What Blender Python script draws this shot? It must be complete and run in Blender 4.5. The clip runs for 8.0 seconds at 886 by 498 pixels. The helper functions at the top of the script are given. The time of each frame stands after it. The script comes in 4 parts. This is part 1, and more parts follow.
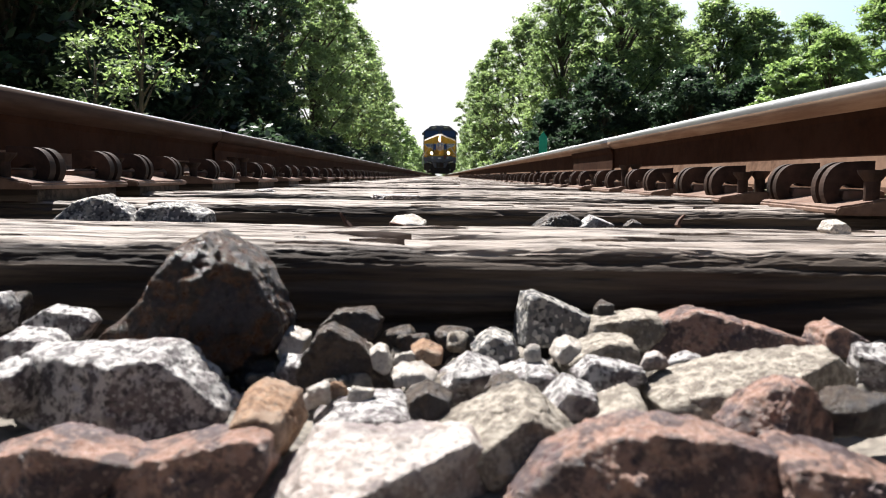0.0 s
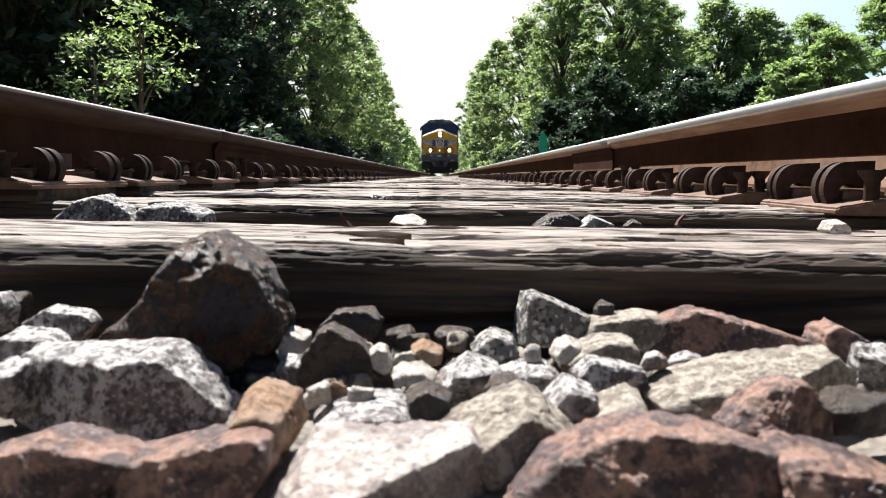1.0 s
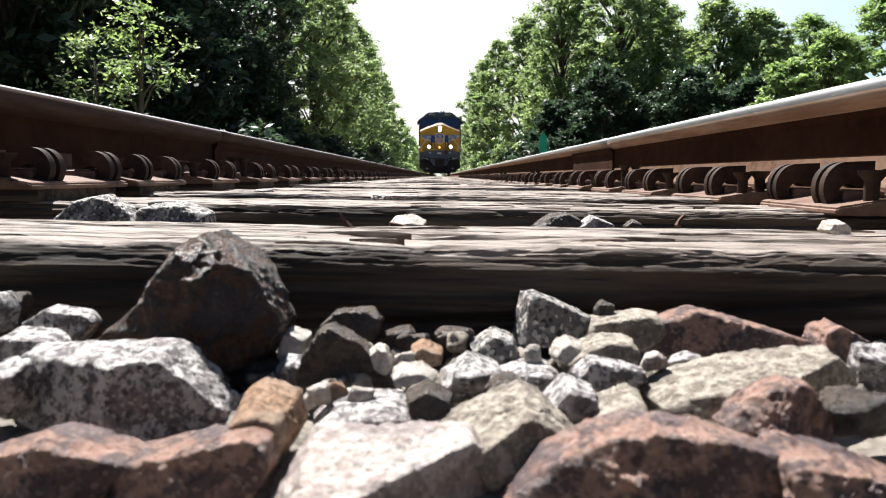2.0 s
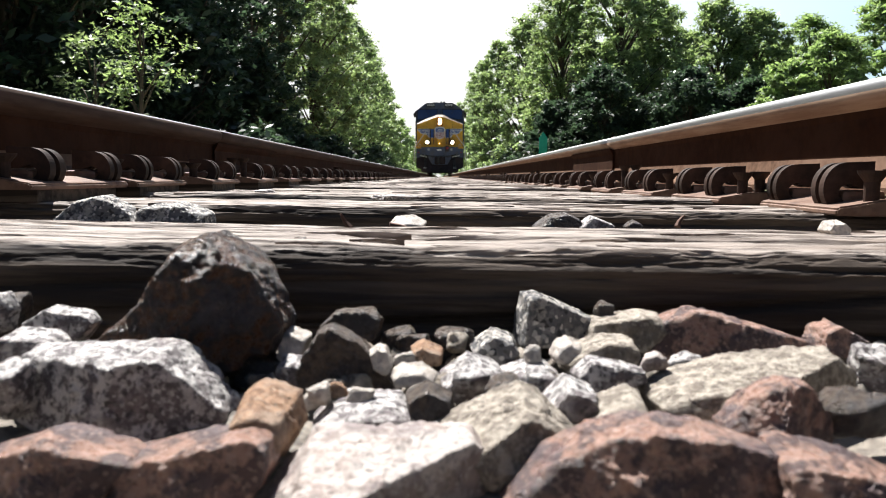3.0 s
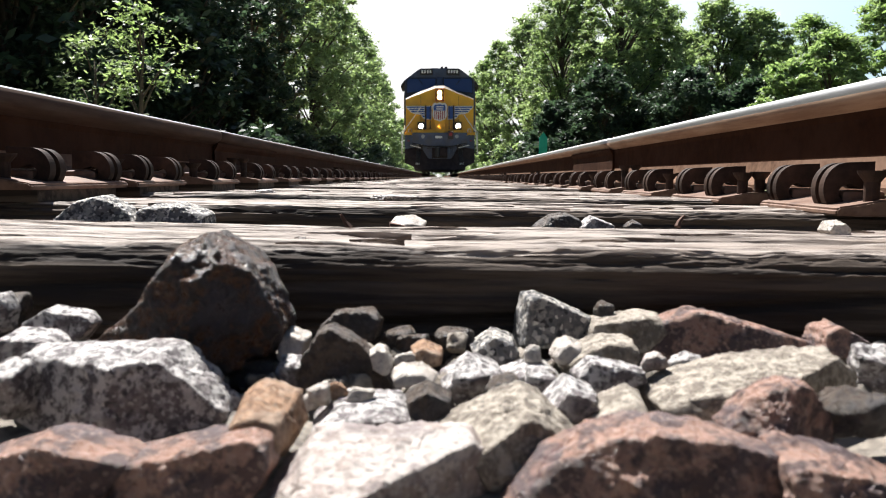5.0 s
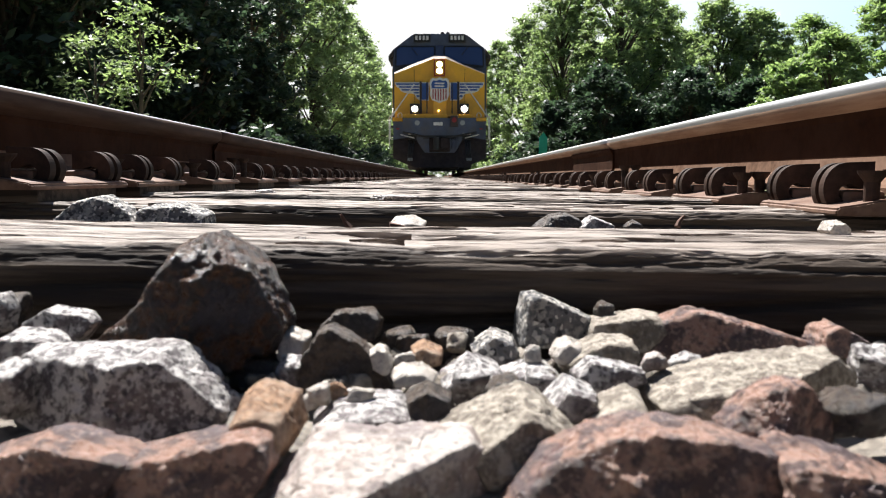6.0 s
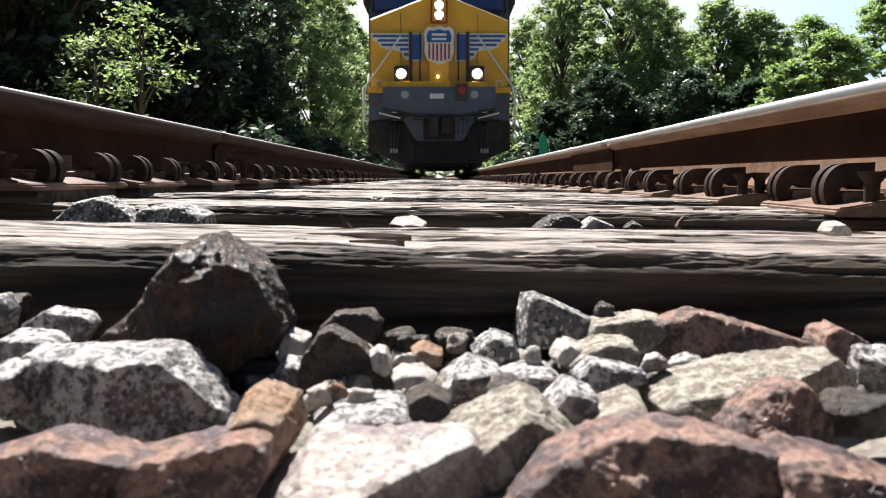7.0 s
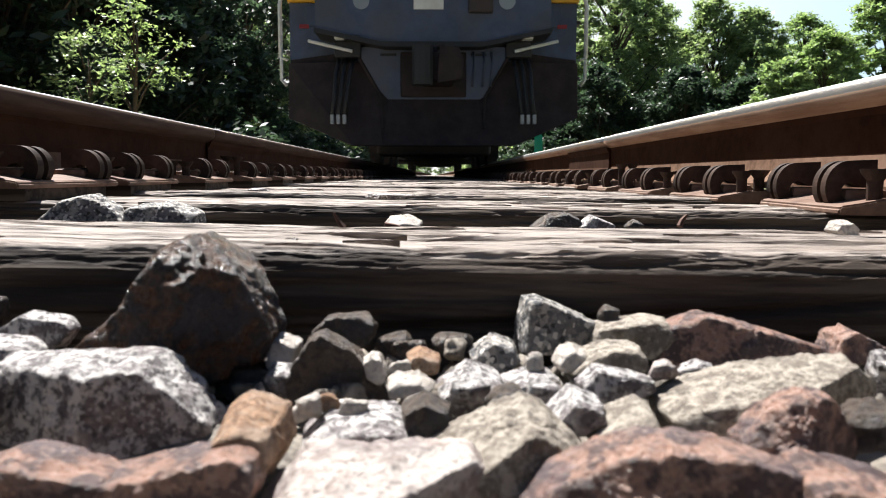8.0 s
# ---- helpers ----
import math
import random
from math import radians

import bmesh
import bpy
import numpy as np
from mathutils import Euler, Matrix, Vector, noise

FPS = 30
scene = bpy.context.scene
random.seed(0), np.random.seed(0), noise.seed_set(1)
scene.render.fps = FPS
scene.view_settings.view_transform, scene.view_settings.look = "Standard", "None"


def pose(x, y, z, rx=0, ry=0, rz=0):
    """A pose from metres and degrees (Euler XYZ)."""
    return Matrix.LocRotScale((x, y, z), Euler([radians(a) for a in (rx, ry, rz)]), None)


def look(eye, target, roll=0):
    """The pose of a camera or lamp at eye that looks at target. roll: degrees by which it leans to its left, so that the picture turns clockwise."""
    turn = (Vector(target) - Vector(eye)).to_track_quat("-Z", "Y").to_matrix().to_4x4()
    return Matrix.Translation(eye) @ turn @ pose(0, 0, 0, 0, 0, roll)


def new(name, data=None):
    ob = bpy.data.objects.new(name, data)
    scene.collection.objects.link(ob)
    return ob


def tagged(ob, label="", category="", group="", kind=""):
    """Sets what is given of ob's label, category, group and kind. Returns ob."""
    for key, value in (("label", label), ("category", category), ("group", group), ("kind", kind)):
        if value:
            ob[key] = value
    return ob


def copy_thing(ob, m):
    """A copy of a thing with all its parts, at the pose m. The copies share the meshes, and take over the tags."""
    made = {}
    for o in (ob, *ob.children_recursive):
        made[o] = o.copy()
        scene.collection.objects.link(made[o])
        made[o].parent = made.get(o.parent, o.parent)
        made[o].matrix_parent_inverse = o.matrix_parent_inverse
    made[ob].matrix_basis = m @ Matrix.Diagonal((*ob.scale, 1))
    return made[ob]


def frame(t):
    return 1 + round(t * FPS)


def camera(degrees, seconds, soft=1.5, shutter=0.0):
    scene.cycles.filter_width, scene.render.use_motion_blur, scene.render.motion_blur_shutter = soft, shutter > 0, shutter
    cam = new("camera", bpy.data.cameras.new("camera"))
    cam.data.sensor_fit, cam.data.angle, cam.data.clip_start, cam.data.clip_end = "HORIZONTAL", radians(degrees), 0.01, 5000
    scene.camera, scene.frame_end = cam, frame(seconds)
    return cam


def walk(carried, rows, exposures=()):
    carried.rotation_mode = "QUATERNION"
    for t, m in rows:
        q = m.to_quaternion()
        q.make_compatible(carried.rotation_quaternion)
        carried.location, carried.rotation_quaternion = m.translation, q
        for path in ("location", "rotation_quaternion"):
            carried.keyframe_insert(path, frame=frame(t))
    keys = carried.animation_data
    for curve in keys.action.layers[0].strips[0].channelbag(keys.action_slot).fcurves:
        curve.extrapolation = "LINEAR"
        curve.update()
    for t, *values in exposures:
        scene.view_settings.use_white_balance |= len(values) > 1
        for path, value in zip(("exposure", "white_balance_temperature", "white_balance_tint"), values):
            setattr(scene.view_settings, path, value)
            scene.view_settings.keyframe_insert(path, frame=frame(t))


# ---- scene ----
cam = camera(61.0, 8.0, soft=1.0)
cam.data.dof.use_dof, cam.data.dof.focus_distance, cam.data.dof.aperture_fstop = True, 1.2, 18.0
CAM = (0.02, 0.0, 0.045)
PITCH, YAW = -5.54, -0.215


def view(fwd=0.0, side=0.0, up=0.0, pitch=0.0, yaw=0.0):
    return pose(CAM[0] + side, CAM[1] + fwd, CAM[2] + up, 90 + PITCH + pitch, 0, YAW + yaw)


walk(cam, [(0.0, view()), (1.5, view()), (3.5, view(pitch=0.05)), (6.5, view(pitch=0.05)), (7.0, view(pitch=0.11)),
           (7.5, view(0.008, pitch=0.05, yaw=0.03)), (8.0, view(0.020, -0.001, pitch=-0.07, yaw=-0.36))])

# ---- world, sun, exposure ----
SUN_EL, SUN_AZ = 58.5, -28.0          # degrees; azimuth from +y towards +x
world = bpy.data.worlds.new("world")
scene.world = world
world.use_nodes = True
wn = world.node_tree.nodes
sky = wn.new("ShaderNodeTexSky")
sky.sky_type, sky.sun_disc = "NISHITA", False
sky.sun_elevation, sky.sun_rotation = radians(SUN_EL), radians(SUN_AZ)
sky.air_density, sky.dust_density, sky.ozone_density = 0.62, 0.4, 1.0
wn["Background"].inputs["Strength"].default_value = 0.045
world.node_tree.links.new(sky.outputs[0], wn["Background"].inputs["Color"])
sv = Vector((math.sin(radians(SUN_AZ)) * math.cos(radians(SUN_EL)), math.cos(radians(SUN_AZ)) * math.cos(radians(SUN_EL)), math.sin(radians(SUN_EL))))
sun_data = bpy.data.lights.new("sun", "SUN")
sun_data.energy, sun_data.angle, sun_data.color = 5.0, radians(0.53), (1.0, 0.972, 0.94)
sun = new("sun", sun_data)
sun.matrix_world = look(tuple(sv * 60), (0, 0, 0))
scene.view_settings.exposure = 1.30


# ---- materials ----
def mat(name, base, rough=0.8, metal=0.0, second=None, scale=8.0, stretch=(1, 1, 1), bump=0.3, bump_scale=None, third=None, third_scale=2.0,
        third_amount=0.5, dist=0.01, vary=0.0, translucent=None, detail=8.0, spread=(0.35, 0.65), use="Object", spec=0.5):
    """A node material: base and second colour mixed by noise, third by larger patches, fine relief, and a variation from piece to piece."""
    m = bpy.data.materials.new(name)
    m.use_nodes = True
    n, li = m.node_tree.nodes, m.node_tree.links
    b = n["Principled BSDF"]
    co = n.new("ShaderNodeTexCoord")
    mp = n.new("ShaderNodeMapping")
    mp.inputs["Scale"].default_value = stretch
    li.new(co.outputs[use], mp.inputs["Vector"])

    def grain(sc, det=detail):
        t = n.new("ShaderNodeTexNoise")
        t.inputs["Scale"].default_value, t.inputs["Detail"].default_value = sc, det
        t.inputs["Roughness"].default_value = 0.62
        li.new(mp.outputs[0], t.inputs["Vector"])
        return t

    def blend(fac, a, c):
        x = n.new("ShaderNodeMix")
        x.data_type = "RGBA"
        if fac is not None:
            li.new(fac, x.inputs[0])
        for s, v in ((6, a), (7, c)):
            if isinstance(v, tuple):
                x.inputs[s].default_value = (*v, 1)
            else:
                li.new(v, x.inputs[s])
        return x.outputs[2]

    def ramp(src, lo, hi):
        r = n.new("ShaderNodeMapRange")
        r.inputs[1].default_value, r.inputs[2].default_value = lo, hi
        li.new(src, r.inputs[0])
        return r.outputs[0]

    col = base
    g = grain(scale)
    if second:
        col = blend(ramp(g.outputs[0], *spread), base, second)
    if third:
        g3 = grain(third_scale, 4)
        r = n.new("ShaderNodeMath")
        r.operation = "MULTIPLY"
        r.inputs[1].default_value = third_amount
        li.new(ramp(g3.outputs[0], 0.45, 0.62), r.inputs[0])
        col = blend(r.outputs[0], col, third)
    if vary:
        info = n.new("ShaderNodeObjectInfo")
        isl = n.new("ShaderNodeNewGeometry")
        add = n.new("ShaderNodeMath")
        add.operation = "ADD"
        li.new(info.outputs["Random"], add.inputs[0])
        li.new(isl.outputs["Random Per Island"], add.inputs[1])
        fr = n.new("ShaderNodeMath")
        fr.operation = "FRACT"
        li.new(add.outputs[0], fr.inputs[0])
        hs = n.new("ShaderNodeHueSaturation")
        mr = n.new("ShaderNodeMapRange")
        mr.inputs[3].default_value, mr.inputs[4].default_value = 1 - vary, 1 + vary
        li.new(fr.outputs[0], mr.inputs[0])
        li.new(mr.outputs[0], hs.inputs["Value"])
        if isinstance(col, tuple):
            hs.inputs["Color"].default_value = (*col, 1)
        else:
            li.new(col, hs.inputs["Color"])
        col = hs.outputs[0]
    if isinstance(col, tuple):
        b.inputs["Base Color"].default_value = (*col, 1)
    else:
        li.new(col, b.inputs["Base Color"])
    b.inputs["Roughness"].default_value, b.inputs["Metallic"].default_value = rough, metal
    b.inputs["Specular IOR Level"].default_value = spec
    if bump:
        bp = n.new("ShaderNodeBump")
        bp.inputs["Strength"].default_value, bp.inputs["Distance"].default_value = bump, dist
        li.new((grain(bump_scale) if bump_scale else g).outputs[0], bp.inputs["Height"])
        li.new(bp.outputs[0], b.inputs["Normal"])
    if translucent:
        tr = n.new("ShaderNodeBsdfTranslucent")
        hs2 = n.new("ShaderNodeMix")
        hs2.data_type, hs2.blend_type = "RGBA", "MULTIPLY"
        hs2.inputs[0].default_value = 1.0
        li.new(col, hs2.inputs[6])
        hs2.inputs[7].default_value = (*translucent, 1)
        li.new(hs2.outputs[2], tr.inputs["Color"])
        mx = n.new("ShaderNodeMixShader")
        mx.inputs[0].default_value = 0.45
        li.new(b.outputs[0], mx.inputs[1])
        li.new(tr.outputs[0], mx.inputs[2])
        li.new(mx.outputs[0], n["Material Output"].inputs["Surface"])
    return m


def glow(name, colour, strength):
    m = bpy.data.materials.new(name)
    m.use_nodes = True
    b = m.node_tree.nodes["Principled BSDF"]
    b.inputs["Base Color"].default_value = (*colour, 1)
    b.inputs["Emission Color"].default_value = (*colour, 1)
    b.inputs["Emission Strength"].default_value = strength
    return m


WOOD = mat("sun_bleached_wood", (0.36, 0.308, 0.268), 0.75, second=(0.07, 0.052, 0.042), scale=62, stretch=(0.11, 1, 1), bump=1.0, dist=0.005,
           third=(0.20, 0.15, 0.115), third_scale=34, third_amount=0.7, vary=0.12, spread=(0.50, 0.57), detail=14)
# creosoted side wood, darkened further so the colour carries the shade on it
WOOD_SIDE = mat("shade_dark_creosoted_wood", (0.105, 0.082, 0.066), 0.85, spec=0.2, second=(0.036, 0.029, 0.025), scale=60, stretch=(0.05, 1, 1), bump=1.0, dist=0.005,
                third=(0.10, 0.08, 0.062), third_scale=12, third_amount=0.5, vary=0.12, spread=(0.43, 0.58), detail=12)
WOOD_SPLIT = mat("split_red_wood", (0.16, 0.075, 0.045), 0.8, second=(0.08, 0.04, 0.028), scale=200, stretch=(1, 1, 0.1), bump=0.4, dist=0.001)
# rail foot in a lighter brown: its sunlit strip is put into the colour
FOOT_LIT = mat("lit_brown_rail_foot", (0.19, 0.115, 0.075), 0.85, 0.0, second=(0.10, 0.055, 0.035), scale=45, bump=0.25, dist=0.002, third=(0.22, 0.14, 0.10), third_scale=8, spec=0.1)
# rust darkened so the web carries the railhead's shadow in its colour
RUST = mat("shade_dark_rusted_steel", (0.048, 0.020, 0.010), 0.85, 0.0, second=(0.028, 0.012, 0.007), scale=40, bump=0.25, dist=0.002, third=(0.066, 0.033, 0.020), third_scale=7, spec=0.06)
CLIP = mat("dark_spring_steel", (0.034, 0.020, 0.014), 0.7, 0.0, second=(0.018, 0.012, 0.010), scale=60, bump=0.3, dist=0.001, third=(0.09, 0.05, 0.035), third_scale=20, spec=0.2)
PLATE = mat("rusted_plate", (0.21, 0.125, 0.085), 0.6, 0.0, spec=0.3, second=(0.10, 0.055, 0.04), scale=40, bump=0.4, dist=0.002, third=(0.26, 0.175, 0.13), third_scale=9)
# left railhead side: shade put into the colour as a darker copy
HEADSIDE_SHADED = mat("shaded_railhead_side", (0.10, 0.066, 0.050), 0.8, 0.0, spec=0.1, second=(0.055, 0.034, 0.025), scale=50, stretch=(1, 0.1, 1), bump=0.2, dist=0.001)
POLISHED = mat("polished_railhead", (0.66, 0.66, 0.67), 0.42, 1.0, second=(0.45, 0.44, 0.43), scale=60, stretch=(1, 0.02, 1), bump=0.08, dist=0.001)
# right railhead side: worn steel, lightened in colour as the sunlit copy
HEADSIDE_LIT = mat("worn_lit_railhead_side", (0.40, 0.29, 0.21), 0.75, 0.0, spec=0.1, second=(0.25, 0.16, 0.11), scale=50, stretch=(1, 0.1, 1), bump=0.2, dist=0.001)
def rock_mat(name, light, dark, patch, rough=0.7, crystals=0.5, grain=160.0, fleck=(0.5, 0.5, 0.5)):
    """Broken rock: mottled light and dark mineral, larger patches, small bright and dark crystals, and a pitted surface."""
    m = bpy.data.materials.new(name)
    m.use_nodes = True
    n, li = m.node_tree.nodes, m.node_tree.links
    b = n["Principled BSDF"]
    co = n.new("ShaderNodeTexCoord")

    def tex(sc, det, rough_=0.65):
        t = n.new("ShaderNodeTexNoise")
        t.inputs["Scale"].default_value, t.inputs["Detail"].default_value, t.inputs["Roughness"].default_value = sc, det, rough_
        li.new(co.outputs["Object"], t.inputs["Vector"])
        return t.outputs[0]

    def span(src, lo, hi, a=0.0, c=1.0):
        r = n.new("ShaderNodeMapRange")
        for k, v in enumerate((lo, hi, a, c)):
            r.inputs[k + 1].default_value = v
        li.new(src, r.inputs[0])
        return r.outputs[0]

    def mix(fac, a, c):
        x = n.new("ShaderNodeMix")
        x.data_type = "RGBA"
        li.new(fac, x.inputs[0])
        for k, v in ((6, a), (7, c)):
            if isinstance(v, tuple):
                x.inputs[k].default_value = (*v, 1)
            else:
                li.new(v, x.inputs[k])
        return x.outputs[2]
    mott = tex(grain, 6)
    big = tex(28.0, 5)
    col = mix(span(mott, 0.46, 0.55), light, dark)
    col = mix(span(big, 0.50, 0.60, 0.0, 0.8), col, patch)
    vor = n.new("ShaderNodeTexVoronoi")
    vor.inputs["Scale"].default_value = 560.0 if crystals < 0.7 else 380.0
    li.new(co.outputs["Object"], vor.inputs["Vector"])
    sep = n.new("ShaderNodeSeparateColor")
    li.new(vor.outputs["Color"], sep.inputs[0])
    col = mix(span(sep.outputs[0], 0.80, 0.86, 0.0, crystals), col, fleck)
    col = mix(span(sep.outputs[1], 0.84, 0.90, 0.0, crystals), col, (0.04, 0.036, 0.035))
    li.new(col, b.inputs["Base Color"])
    li.new(span(mott, 0.3, 0.7, rough - 0.15, rough + 0.2), b.inputs["Roughness"])
    bump = n.new("ShaderNodeBump")
    bump.inputs["Strength"].default_value, bump.inputs["Distance"].default_value = 0.9, 0.0028
    li.new(mott, bump.inputs["Height"])
    bump2 = n.new("ShaderNodeBump")
    bump2.inputs["Strength"].default_value, bump2.inputs["Distance"].default_value = 0.9, 0.007
    li.new(tex(60.0, 8, 0.7), bump2.inputs["Height"])
    li.new(bump2.outputs[0], bump.inputs["Normal"])
    li.new(bump.outputs[0], b.inputs["Normal"])
    return m


STONE = {
    "grey": rock_mat("grey_granite", (0.66, 0.625, 0.60), (0.13, 0.11, 0.112), (0.19, 0.155, 0.155), 0.40, 0.65, fleck=(0.6, 0.58, 0.55)),
    "speckled": rock_mat("speckled_conglomerate", (0.40, 0.37, 0.33), (0.10, 0.10, 0.105), (0.15, 0.145, 0.15), 0.65, 0.95, 170.0, (0.72, 0.68, 0.62)),
    "beige": rock_mat("beige_limestone", (0.44, 0.385, 0.315), (0.22, 0.185, 0.15), (0.19, 0.158, 0.125), 0.75, 0.35, fleck=(0.55, 0.5, 0.42)),
    "red": rock_mat("red_brown_quartzite", (0.35, 0.205, 0.155), (0.088, 0.052, 0.048), (0.105, 0.075, 0.08), 0.34, 0.4, 75.0, (0.45, 0.32, 0.26)),
    "pink": rock_mat("pale_pink_quartzite", (0.56, 0.495, 0.455), (0.37, 0.30, 0.265), (0.22, 0.175, 0.17), 0.45, 0.35, 90.0, (0.65, 0.6, 0.55)),
    "orange": rock_mat("orange_sandstone", (0.40, 0.235, 0.135), (0.24, 0.135, 0.08), (0.36, 0.26, 0.19), 0.75, 0.3, fleck=(0.5, 0.4, 0.3)),
    "dark": rock_mat("dark_basalt", (0.125, 0.09, 0.066), (0.05, 0.037, 0.03), (0.085, 0.078, 0.08), 0.42, 0.25, 120.0, (0.16, 0.15, 0.15)),
    "great": rock_mat("dark_brown_basalt", (0.11, 0.053, 0.027), (0.034, 0.024, 0.02), (0.066, 0.062, 0.072), 0.32, 0.15, 120.0, (0.12, 0.11, 0.11)),
    "white": rock_mat("white_quartz", (0.58, 0.53, 0.47), (0.40, 0.35, 0.30), (0.55, 0.50, 0.46), 0.6, 0.2, fleck=(0.7, 0.66, 0.6)),
}
GRAVEL = mat("ballast_gravel", (0.28, 0.25, 0.21), 0.9, second=(0.10, 0.085, 0.075), scale=130, bump=0.9, dist=0.004, third=(0.36, 0.31, 0.25), third_scale=30, vary=0.55, spread=(0.42, 0.6))
EARTH = mat("grassy_ground", (0.10, 0.13, 0.045), 0.95, second=(0.16, 0.13, 0.08), scale=1.5, bump=0.6, dist=0.05, third=(0.06, 0.09, 0.03), third_scale=0.3)
# leaf tones, with the shade and sunlight on the trees put into their colours
LEAF_SHADED = mat("shaded_deep_green_leaf", (0.042, 0.066, 0.046), 0.42, second=(0.062, 0.095, 0.062), scale=0.6, bump=0, vary=0.5, translucent=(1.2, 1.35, 1.0))
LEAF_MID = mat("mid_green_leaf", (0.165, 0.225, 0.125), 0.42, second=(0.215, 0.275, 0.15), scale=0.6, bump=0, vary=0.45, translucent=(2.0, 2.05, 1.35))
LEAF_SUNLIT = mat("sunlit_light_green_leaf", (0.18, 0.25, 0.135), 0.45, second=(0.23, 0.30, 0.17), scale=0.6, bump=0, vary=0.4, translucent=(1.9, 2.0, 1.1))
BARK = mat("grey_brown_bark", (0.12, 0.095, 0.07), 0.95, second=(0.06, 0.045, 0.035), scale=10, stretch=(1, 1, 0.2), bump=0.9, dist=0.03)
YELLOW = mat("yellow_paint", (0.86, 0.46, 0.03), 0.38, second=(0.76, 0.40, 0.03), scale=3, bump=0.05, third=(0.45, 0.25, 0.05), third_scale=1.2, third_amount=0.35)
GREY = mat("blue_grey_paint", (0.075, 0.098, 0.165), 0.4, second=(0.05, 0.062, 0.10), scale=4, bump=0.06, third=(0.10, 0.09, 0.085), third_scale=1.5)
SOOT = mat("brown_road_grime", (0.052, 0.039, 0.038), 0.75, second=(0.030, 0.024, 0.024), scale=6, bump=0.1, spec=0.2)
DARKGREY = mat("sooty_grey_steel", (0.045, 0.042, 0.045), 0.6, second=(0.06, 0.048, 0.046), scale=5, bump=0.1, third=(0.085, 0.062, 0.052), third_scale=1.5, spec=0.3)
BLACK = mat("black_rubber", (0.02, 0.02, 0.022), 0.6, bump=0)
BLUE = mat("blue_paint", (0.03, 0.10, 0.36), 0.4, second=(0.025, 0.08, 0.28), scale=5, bump=0)
WHITE = mat("white_paint", (0.78, 0.78, 0.76), 0.45, second=(0.66, 0.65, 0.62), scale=8, bump=0)
# pale tone of the nose top, the sun's glare put into its colour
NOSE_GLARE = mat("pale_nose_glare", (0.26, 0.215, 0.16), 0.6, second=(0.32, 0.27, 0.21), scale=6, bump=0)
RED = mat("red_paint", (0.34, 0.025, 0.03), 0.45, second=(0.27, 0.022, 0.025), scale=6, bump=0)
ORANGE = mat("orange_yellow_paint", (0.80, 0.42, 0.02), 0.4, second=(0.72, 0.36, 0.02), scale=6, bump=0)
GREEN = mat("green_sign_paint", (0.0, 0.32, 0.22), 0.4, second=(0.0, 0.28, 0.19), scale=6, bump=0)
# blue of the reflected sky is put into the glass colour
GLASS = mat("sky_tinted_cab_glass", (0.045, 0.075, 0.17), 0.06, bump=0)
STEEL = mat("grey_galvanised_steel", (0.35, 0.36, 0.36), 0.45, 0.7, bump=0)
LAMP = glow("lamp_lens", (1.0, 0.80, 0.50), 40.0)


# ---- mesh helpers ----
def link_mesh(name, me, material, parent=None, label="", smooth=False):
    for m in (material if isinstance(material, (list, tuple)) else [material]):
        me.materials.append(m)
    if smooth:
        me.polygons.foreach_set("use_smooth", [True] * len(me.polygons))
    ob = new(name, me)
    ob.parent = parent
    if label:
        ob["label"] = label
    return ob


def part(name, bm, material, parent=None, label="", smooth=False):
    me = bpy.data.meshes.new(name)
    bm.normal_update()
    bm.to_mesh(me)
    bm.free()
    return link_mesh(name, me, material, parent, label, smooth)


def from_arrays(name, verts, quads, material, parent=None, label="", smooth=False):
    me = bpy.data.meshes.new(name)
    quads = np.asarray(quads, dtype=np.int32)
    k = quads.shape[1]
    me.vertices.add(len(verts))
    me.vertices.foreach_set("co", np.asarray(verts, dtype=np.float32).ravel())
    me.loops.add(quads.size)
    me.loops.foreach_set("vertex_index", quads.ravel())
    me.polygons.add(len(quads))
    me.polygons.foreach_set("loop_start", np.arange(0, quads.size, k, dtype=np.int32))
    me.polygons.foreach_set("loop_total", np.full(len(quads), k, dtype=np.int32))
    me.update(calc_edges=True)
    return link_mesh(name, me, material, parent, label, smooth)


def empty(name, x=0, y=0, z=0):
    ob = new(name)
    ob.location = (x, y, z)
    ob.empty_display_size = 0.1
    return ob


def box(bm, x0, y0, z0, x1, y1, z1, bevel=0.0):
    r = bmesh.ops.create_cube(bm, size=1.0)
    vs = r["verts"]
    for v in vs:
        v.co = Vector(((x0 + x1) / 2 + v.co.x * (x1 - x0), (y0 + y1) / 2 + v.co.y * (y1 - y0), (z0 + z1) / 2 + v.co.z * (z1 - z0)))
    if bevel:
        es = list({e for v in vs for e in v.link_edges})
        bmesh.ops.bevel(bm, geom=es, offset=bevel, segments=2, affect="EDGES", profile=0.6)
    return bm


def prism(bm, outline, y0, y1):
    """A prism along y over an outline of (x, z)."""
    a = [bm.verts.new((x, y0, z)) for x, z in outline]
    b = [bm.verts.new((x, y1, z)) for x, z in outline]
    bm.faces.new(a)
    bm.faces.new(b[::-1])
    for i in range(len(a)):
        j = (i + 1) % len(a)
        bm.faces.new((a[i], b[i], b[j], a[j]))
    bmesh.ops.recalc_face_normals(bm, faces=bm.faces[:])
    return bm


